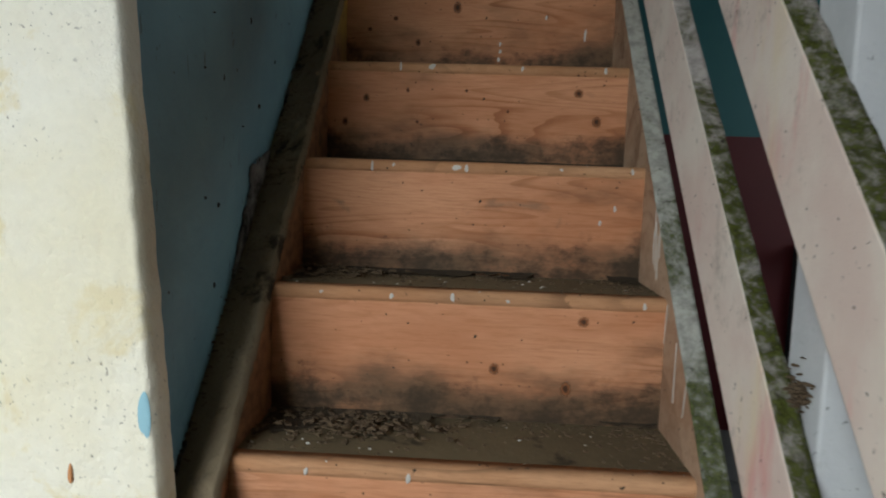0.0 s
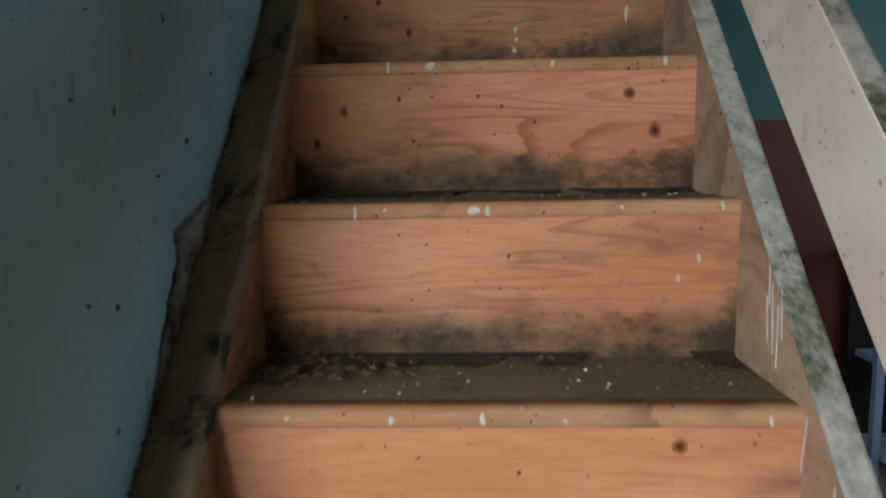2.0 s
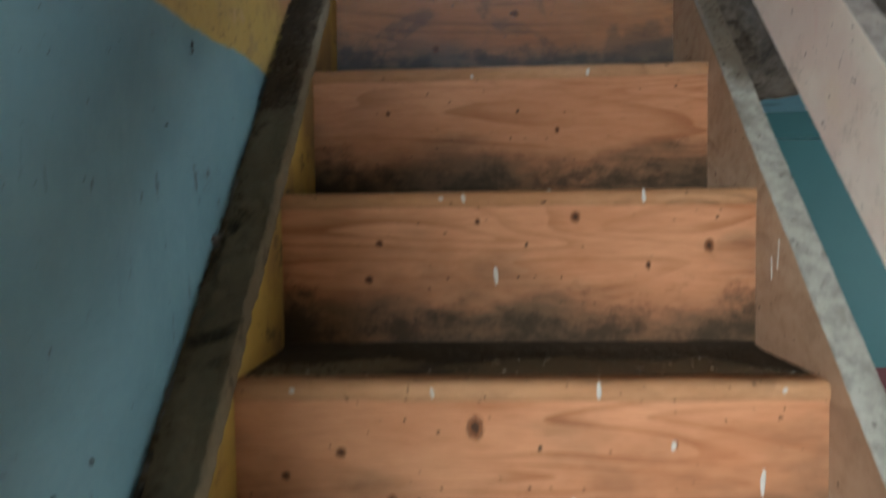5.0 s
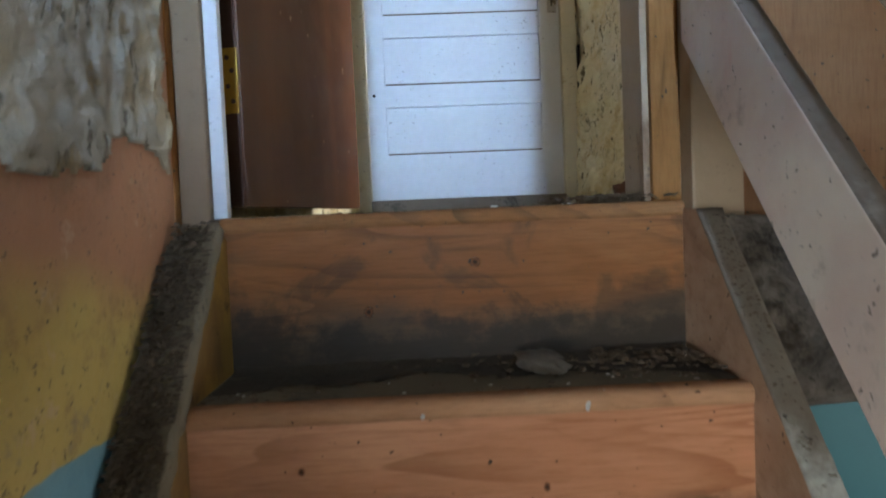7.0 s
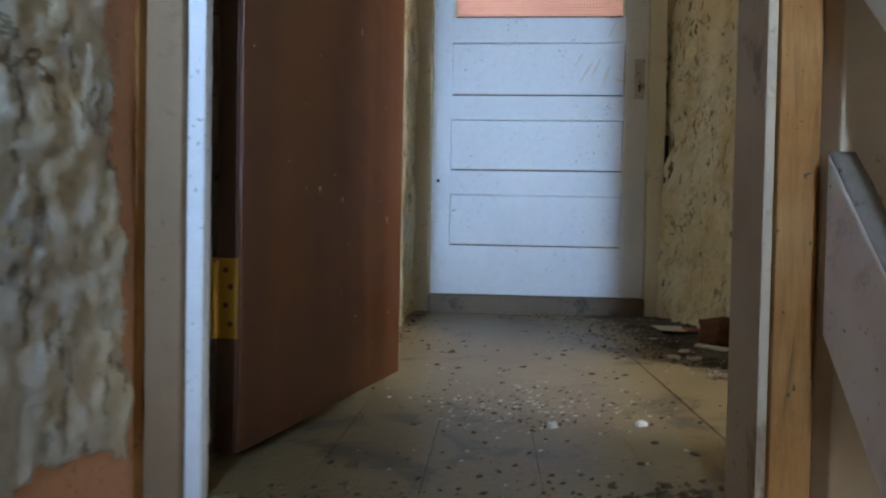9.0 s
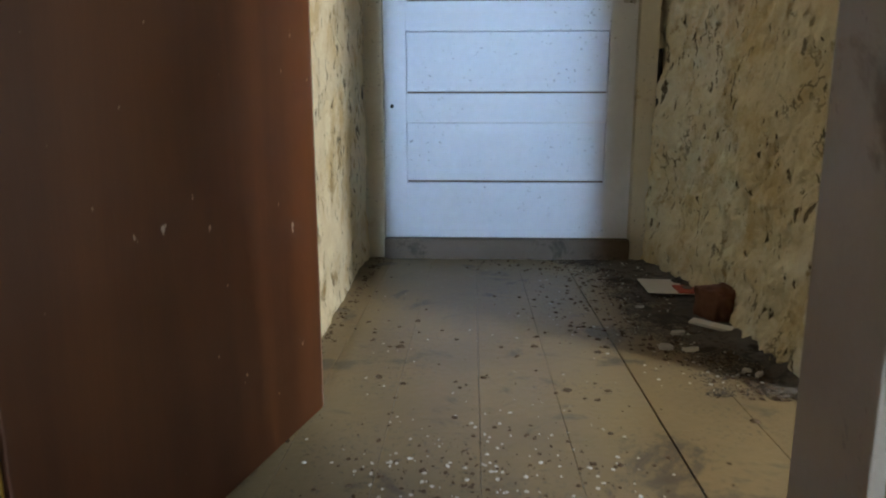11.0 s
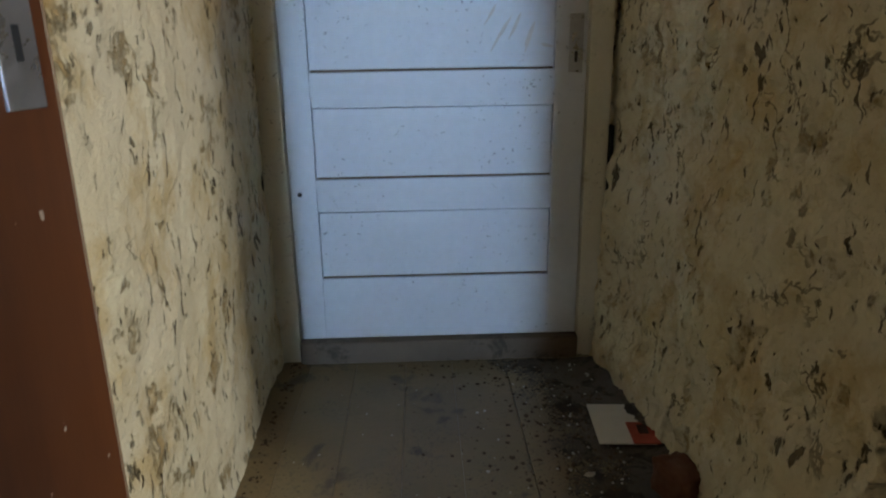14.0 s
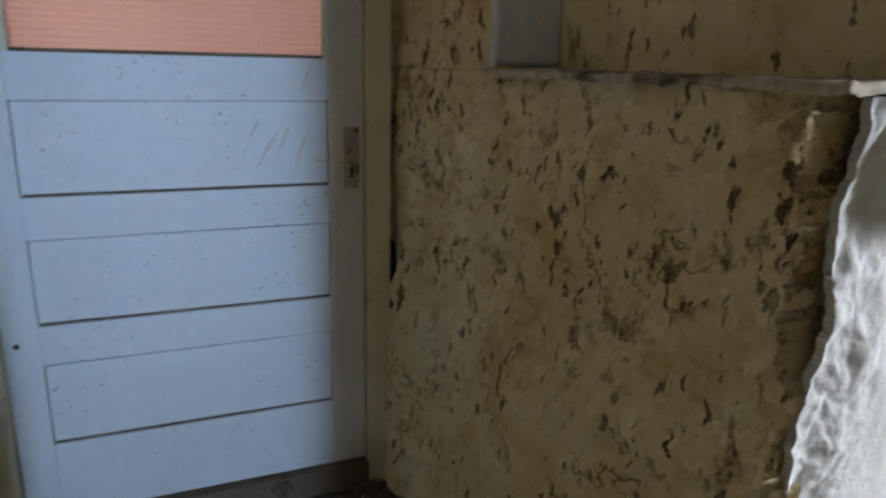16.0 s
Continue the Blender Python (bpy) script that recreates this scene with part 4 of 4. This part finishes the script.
# ---- crumbs and litter ----
def crumbs(spots, seed, flat=0.28, slim=(0.5, 1.0)):
    """Many small irregular chips in one mesh, from (x, y, z, size)."""
    rng = random.Random(seed)
    verts, faces = [], []
    for x, y, z, r in spots:
        n = rng.choice((4, 5, 6))
        a0 = rng.uniform(0, 6.3)
        tilt = rng.uniform(-0.3, 0.3) * r
        base = len(verts)
        stretch = rng.uniform(*slim)
        turn_c, turn_s = math.cos(a0), math.sin(a0)
        for lift, f in ((0.0, 1.0), (flat * r, 0.7)):
            for i in range(n):
                a = 2 * math.pi * i / n
                q = r * f * rng.uniform(0.7, 1.2)
                u, v = q * math.cos(a), q * math.sin(a) * stretch
                verts.append((x + u * turn_c - v * turn_s, y + u * turn_s + v * turn_c, z + lift + (tilt * math.cos(a) if lift else 0.0)))
        faces.append(tuple(range(base + n, base + 2 * n)))
        for i in range(n):
            j = (i + 1) % n
            faces.append((base + i, base + j, base + n + j, base + n + i))
    bm = bmesh.new()
    made = [bm.verts.new(v) for v in verts]
    for f in faces:
        bm.faces.new([made[i] for i in f])
    return bm

rng = random.Random(11)
dark, pale = [], []
for k in range(0, 8):
    y, z = nose_y(k), nose_z(k) - 0.003 * (k == 7)
    for _ in range(260):
        back = 0.215 - abs(rng.gauss(0, 0.05))
        dark.append((rng.uniform(-0.335, 0.335), y + min(0.208, max(0.01, back)), z, rng.uniform(0.0015, 0.006)))
    for _ in range(120):
        side = rng.choice((-1, 1))
        dark.append((side * (0.335 - abs(rng.gauss(0, 0.05))), y + rng.uniform(0.03, 0.205), z, rng.uniform(0.0015, 0.006)))
    for _ in range(45):
        dark.append((rng.uniform(-0.33, 0.33), y + rng.uniform(0.01, 0.2), z, rng.uniform(0.002, 0.006)))
    for _ in range(26):
        pale.append((rng.uniform(-0.33, 0.33), y + rng.uniform(0.005, 0.2), z, rng.uniform(0.0012, 0.004)))
for _ in range(520):
    k, cx, spread = rng.choice(((1, -0.17, 0.085), (1, -0.2, 0.06), (2, -0.26, 0.06), (7, 0.2, 0.11), (7, 0.27, 0.06)))
    x = max(-0.33, min(0.33, rng.gauss(cx, spread)))
    dark.append((x, nose_y(k) + min(0.205, max(0.05, rng.gauss(0.155, 0.035))), nose_z(k) - 0.003 * (k == 7) + rng.uniform(0, 0.012), rng.uniform(0.003, 0.011)))
solid("stair_litter", crumbs(dark, 1), LITTER, "dark dirt and dry leaf crumbs on the treads", "litter", kind="stuff")
solid("stair_chips", crumbs(pale, 2), CHIP_WHITE, "small pale plaster chips on the treads", "litter", kind="stuff")

def tread_dirt(k, depth, lean):
    """Packed dirt at the back of a tread, its front edge ragged; lean: how much further it reaches on one side."""
    y, z = nose_y(k), nose_z(k) - 0.003 * (k == 7)
    def keep(p):
        front = 0.21 - depth - lean * p.x - 0.05 * max(0.0, abs(p.x) - 0.22) / 0.1 + 0.06 * fractal((p.x, p.y, k), 9, 6)
        return p.y - y > front
    return sheet((-0.335, y + 0.03, z + 0.0008), (0.67, 0, 0), (0, 0.182, 0), 200, 60, lambda p: 0.0008 + 0.003 * abs(fractal(p, 24, 4)) + 0.006 * max(0.0, (p.y - y - 0.18) / 0.03), 0, keep)
for k, depth, lean in ((0, 0.012, -0.1), (1, 0.012, -0.14), (2, 0.014, -0.10), (3, 0.025, -0.06), (4, 0.06, 0.0), (5, 0.10, 0.0), (6, 0.105, 0.03), (7, 0.10, 0.08)):
    solid("tread_dirt", tread_dirt(k, depth, lean), PACKED_DIRT, "packed dark brown dirt at the back of a tread", "dirt", kind="stuff", smooth=True)
edge_litter = []
for _ in range(160):
    y = 2.53 - abs(rng.gauss(0, 0.14))
    edge_litter.append((rng.uniform(0.344, 0.371), y, on_line(y, 0.043) + rng.uniform(-0.002, 0.003), rng.uniform(0.0015, 0.004)))
solid("stringer_dirt", crumbs(edge_litter, 14), LITTER, "brown dirt crumbs on the bare stringer's top", "litter", kind="stuff")

straws = []
for _ in range(330):
    k, cx, spread = rng.choice(((1, -0.17, 0.085), (1, -0.2, 0.06), (2, -0.26, 0.06), (7, 0.2, 0.11), (0, -0.2, 0.1)))
    x = max(-0.32, min(0.32, rng.gauss(cx, spread)))
    straws.append((x, nose_y(k) + min(0.195, max(0.05, rng.gauss(0.15, 0.04))), nose_z(k) + rng.uniform(0.001, 0.012), rng.uniform(0.004, 0.013)))
solid("dry_straws", crumbs(straws, 15, 0.08, (0.05, 0.16)), STRAW, "dry brown leaf stalks and straws on the treads", "litter", kind="stuff")

strip = []
for _ in range(1500):
    y = rng.uniform(2.28, 2.56)
    strip.append((rng.uniform(-0.405, -0.343), y, on_line(y, 0.022) + rng.uniform(-0.004, 0.010), rng.uniform(0.003, 0.009)))
for _ in range(260):
    y = rng.uniform(1.1, 2.3)
    strip.append((rng.uniform(-0.41, -0.39), y, on_line(y, 0.012) + rng.uniform(-0.004, 0.008), rng.uniform(0.002, 0.007)))
solid("stringer_litter", crumbs(strip, 3), LITTER, "black-brown dirt heaped on the stringer", "litter", kind="stuff")

dark, pale = [], []
F = LANDING
for _ in range(2600):
    y = rng.uniform(3.42, 4.64)
    edge = 0.665 + 0.03 * (y > 4.2)
    width = 0.06 + 0.12 * max(0.0, min(1.0, (y - 3.5) / 0.4)) + 0.10 * (y > 4.45)
    x = edge - abs(rng.gauss(0, width))
    dark.append((x, y, F + 0.001, rng.choice((0.0015, 0.002, 0.003, 0.004, 0.007)) * rng.uniform(0.7, 1.3)))
for _ in range(420):
    dark.append((rng.gauss(0.06, 0.13), rng.gauss(3.13, 0.10), F, rng.choice((0.001, 0.0015, 0.002, 0.004)) * rng.uniform(0.7, 1.3)))
for _ in range(240):
    x = rng.uniform(-0.29, 0.27)
    dark.append((x, 2.64 + abs(rng.gauss(0, 0.14)), F, rng.choice((0.001, 0.0015, 0.002, 0.005)) * rng.uniform(0.7, 1.3)))
for _ in range(150):
    dark.append((rng.gauss(0.24, 0.06), rng.gauss(2.65, 0.03), F + rng.uniform(0, 0.01), rng.uniform(0.004, 0.011)))
for _ in range(420):
    dark.append((rng.uniform(-0.33, 0.32), 2.598 + abs(rng.gauss(0, 0.03)), F, rng.uniform(0.0015, 0.005)))
for _ in range(260):
    dark.append((min(0.30, rng.gauss(0.255, 0.035)), 2.60 + abs(rng.gauss(0, 0.035)), F + rng.uniform(0, 0.012), rng.uniform(0.003, 0.009)))
for _ in range(60):
    dark.append((rng.uniform(-0.25, 0.55), rng.uniform(2.75, 3.9), F, rng.uniform(0.005, 0.011)))
for _ in range(170):
    dark.append((rng.uniform(-0.25, 0.6), rng.uniform(3.0, 4.6), F, rng.choice((0.0015, 0.002, 0.003, 0.006)) * rng.uniform(0.6, 1.2)))
for _ in range(130):
    dark.append((-0.295 + abs(rng.gauss(0, 0.015)), rng.uniform(3.6, 4.64), F, rng.uniform(0.002, 0.008)))
for _ in range(150):
    pale.append((rng.gauss(0.07, 0.14), rng.gauss(3.13, 0.12), F, rng.uniform(0.0015, 0.005)))
for _ in range(170):
    y = rng.uniform(3.45, 4.6)
    pale.append((0.62 - abs(rng.gauss(0, 0.14)), y, F + 0.002, rng.uniform(0.002, 0.006)))
for _ in range(90):
    pale.append((rng.uniform(-0.25, 0.6), rng.uniform(2.7, 4.5), F, rng.uniform(0.0015, 0.004)))
dirt_rng = random.Random(21)
def dirt_keep(p):
    edge = 0.60 - 0.10 * min(1.0, max(0.0, (p.y - 3.5) / 0.3)) - 0.12 * max(0.0, (p.y - 4.35) / 0.3) + 0.10 * fractal((p.x, p.y, 0), 9, 6)
    return p.x > edge + dirt_rng.uniform(-0.07, 0.05)
solid("dirt_layer", sheet((0.20, 3.43, F + 0.0005), (0.52, 0, 0), (0, 1.20, 0), 130, 300, lambda p: 0.0015 + 0.004 * max(0.0, fractal(p, 16, 5)) + 0.03 * max(0.0, (p.x - 0.62) / 0.1) ** 2 * (1 + fractal(p, 20, 4)), 0, keep=dirt_keep), FLOOR_DIRT,
      "grey-black dirt spread along the wall's foot", "litter", kind="stuff", smooth=True)
solid("floor_dirt", crumbs(dark, 5), LITTER, "dark dirt and crumbs on the hall floor", "litter", kind="stuff")
solid("floor_crumbs", crumbs(pale, 6), CHIP_WHITE, "pale plaster crumbs on the hall floor", "litter", kind="stuff")

def chip(name, x, y, r, stretch, angle, label, material=None, height=0.008):
    bm = bmesh.new()
    rr = random.Random(round(x * 1000))
    n = 9
    low, top = [], []
    for i in range(n):
        a = 2 * math.pi * i / n
        q = r * rr.uniform(0.75, 1.15)
        p = Matrix.Rotation(angle, 3, "Z") @ Vector((q * math.cos(a), q * stretch * math.sin(a), 0))
        low.append(bm.verts.new((x + p.x, y + p.y, F)))
        top.append(bm.verts.new((x + p.x * 0.85, y + p.y * 0.85, F + height * rr.uniform(0.7, 1.2))))
    bm.faces.new(top)
    bm.faces.new(low[::-1])
    for i in range(n):
        bm.faces.new((low[i], low[(i + 1) % n], top[(i + 1) % n], top[i]))
    return solid(name, bm, material or CHIP_WHITE, label, "plaster chip", "plaster chips on the floor")

for x, y, r, st, an in [(0.536, 3.80, 0.022, 0.6, 0.3), (0.482, 3.699, 0.02, 0.9, 0.0), (0.533, 3.685, 0.026, 0.55, 0.4), (0.625, 3.544, 0.016, 0.5, 0.8), (0.606, 3.56, 0.012, 0.6, 0.2), (0.10, 2.992, 0.013, 0.6, 0.5), (0.254, 3.024, 0.013, 0.5, 0.2), (0.50, 4.02, 0.014, 0.6, 0.3)]:
    chip("plaster_chip", x, y, r, st, an, "white broken plaster chip on the dirty floor")
bm = moved(box(-0.055, 0.055, -0.018, 0.018, 0, 0.008, 0.002), Matrix.Translation((0.637, 3.85, F + 0.004)) @ Matrix.Rotation(-0.65, 4, "Z") @ Matrix.Rotation(0.05, 4, "Y"))
solid("wood_lath", bm, PAPER, "short pale piece of lath in the dirt", "lath")

card = thing("paper_card", (0.61, 4.27, F), "soiled cream card with a red printed panel lying in dirt", "paper")
tilted = Matrix.Translation((0.628, 4.222, F + 0.012)) @ Matrix.Rotation(-0.08, 4, "Z") @ Matrix.Rotation(-0.05, 4, "X")
part("sheet", moved(box(-0.072, 0.072, -0.104, 0.104, -0.0015, 0.0015, 0.0008), tilted), PAPER, card)
part("print", moved(box(0.012, 0.078, -0.106, 0.0, 0.001, 0.0045, 0.0008), tilted), RED_PRINT, card, "red printed panel")
part("picture", moved(box(0.035, 0.06, -0.06, -0.015, 0.004, 0.0055, 0.0005), tilted), DARK_EDGE, card, "dark printed motif")

bm = bmesh.new()
bmesh.ops.create_icosphere(bm, subdivisions=4, radius=1.0)
for w in bm.verts:
    d = w.co.copy()
    q = Vector([math.copysign(abs(k) ** 0.55, k) for k in d])
    w.co = Vector((q.x * 0.040, q.y * 0.062, q.z * 0.045)) * (1 + 0.22 * fractal(d, 1.9, 5))
    w.co.z = max(w.co.z, -0.042)
moved(bm, Matrix.Translation((0.675, 3.935, F + 0.041)) @ Matrix.Rotation(0.3, 4, "Z"))
solid("brick_lump", bm, RUST, "crumbling red-brown lump of brick beside the wall", "brick", smooth=True)

bm = bmesh.new()
bmesh.ops.create_icosphere(bm, subdivisions=3, radius=1.0)
for w in bm.verts:
    d = w.co.copy()
    w.co = Vector((d.x * 0.026, d.y * 0.055, d.z * 0.014)) * (1 + 0.45 * fractal(d, 1.8, 5))
    w.co.z = max(w.co.z, -0.014)
moved(bm, Matrix.Translation((0.105, 2.515, nose_z(7) + 0.011)) @ Matrix.Rotation(0.35, 4, "Z"))
solid("stone", bm, CHIP_GREY, "grey-brown flaked piece of plaster on the top tread", "stone", smooth=True)

# dark fluff caught between rail and newel post
fluff = [(0.352 + rng.uniform(-0.004, 0.012), 0.885 + rng.gauss(0, 0.012), on_line(0.885, 0.446) + abs(rng.gauss(0, 0.014)), rng.uniform(0.003, 0.007)) for _ in range(120)]
solid("rail_fluff", crumbs(fluff, 8), LITTER, "tuft of dry moss caught on the rail", "moss", kind="stuff")

# blue-white shelf in the lower room, seen between the boards
shelf = thing("shelf_rack", (1.6, 3.0, 0.0), "blue-white painted shelf frame with dark compartments", "shelf")
part("upright", box(1.395, 1.425, 3.0, 3.03, 0.0, 0.86, 0.003), BLUE_PAINT, shelf)
part("upright", box(1.98, 2.01, 3.0, 3.03, 0.0, 0.86, 0.003), BLUE_PAINT, shelf)
for z in (0.08, 0.42, 0.83):
    part("shelf_board", box(1.425, 1.98, 2.98, 3.2, z, z + 0.025, 0.003), BLUE_PAINT, shelf)
part("back_panel", box(1.395, 2.01, 3.2, 3.22, 0.0, 0.86, 0.002), DARK_HOLE, shelf)

# bare plaster torn open along the foot of the blue wall
def torn_keep(p):
    up = p.z - on_line(p.y, 0.0)
    reach = 0.006 + 0.075 * max(0.0, 1 - abs(p.y - 1.43) / 0.13)
    return -0.02 < up < reach + 0.03 * fractal(p, 14, 5)
solid("torn_plaster", sheet((-0.4075, 1.05, 0.55), (0, 1.15, 0), (0, 0, 1.5), 260, 340, lambda p: 0.003 + 0.004 * fractal(p, 16, 5), 0.006, keep=torn_keep), WALL_CORE,
      "crumbling grey plaster where the blue paint has come off", "wall damage", kind="structure", smooth=True)
spot_rng = random.Random(9)
for i in range(22):
    y = spot_rng.uniform(1.15, 2.3)
    z = on_line(y, 0.09 + abs(spot_rng.gauss(0, 0.3)))
    r = spot_rng.uniform(0.0014, 0.004)
    solid("flaked_spot", blob((-0.4115, y, z), 0.5 * r, 0.6 * r * spot_rng.uniform(0.7, 3.2), 0.004, axis="x", seg=14, wobble=0.45, seed=i), FLAKED, "bare dark spot in the blue wall paint", "wall damage", "flaked spots on the stair wall", "structure")
# brown smears on the white door by the lock
for i, (x, z, w, h, a) in enumerate([(0.36, 3.25, 0.005, 0.05, 0.5), (0.40, 3.27, 0.004, 0.045, 0.4), (0.44, 3.24, 0.005, 0.05, 0.35), (0.33, 3.30, 0.004, 0.03, 0.6), (0.49, 3.215, 0.02, 0.004, 0.1), (0.46, 3.42, 0.004, 0.03, 0.4)]):
    m = Matrix.Translation((x, FACE + 0.0022 if z < 3.36 else FACE - 0.0002, z)) @ Matrix.Rotation(a, 4, "Y")
    part("smear", moved(blob((0, 0, 0), w, h, 0.0008, seg=16, wobble=0.3, seed=i), m), SMEAR, white, "brown dirt smear")
part("stile_hole", cylinder((-0.235, FACE + 0.001, 2.80), (-0.235, FACE - 0.0012, 2.80), 0.007), DARK_HOLE, white)
# open cracks between the door frame and the plaster
for x0, x1 in ((-0.343, -0.3355), (0.6755, 0.687)):
    solid("frame_crack", sheet((x0, 4.642, 2.27), (x1 - x0, 0, 0), (0, 0, 0.72), 6, 160, lambda p: 0.006 * fractal(p, 30, 3), 0.03,
          keep=lambda p: fractal((0.3, p.z, 1.0), 5, 4) > -0.25), DARK_HOLE, "dark open crack beside the door frame", "crack", kind="structure")
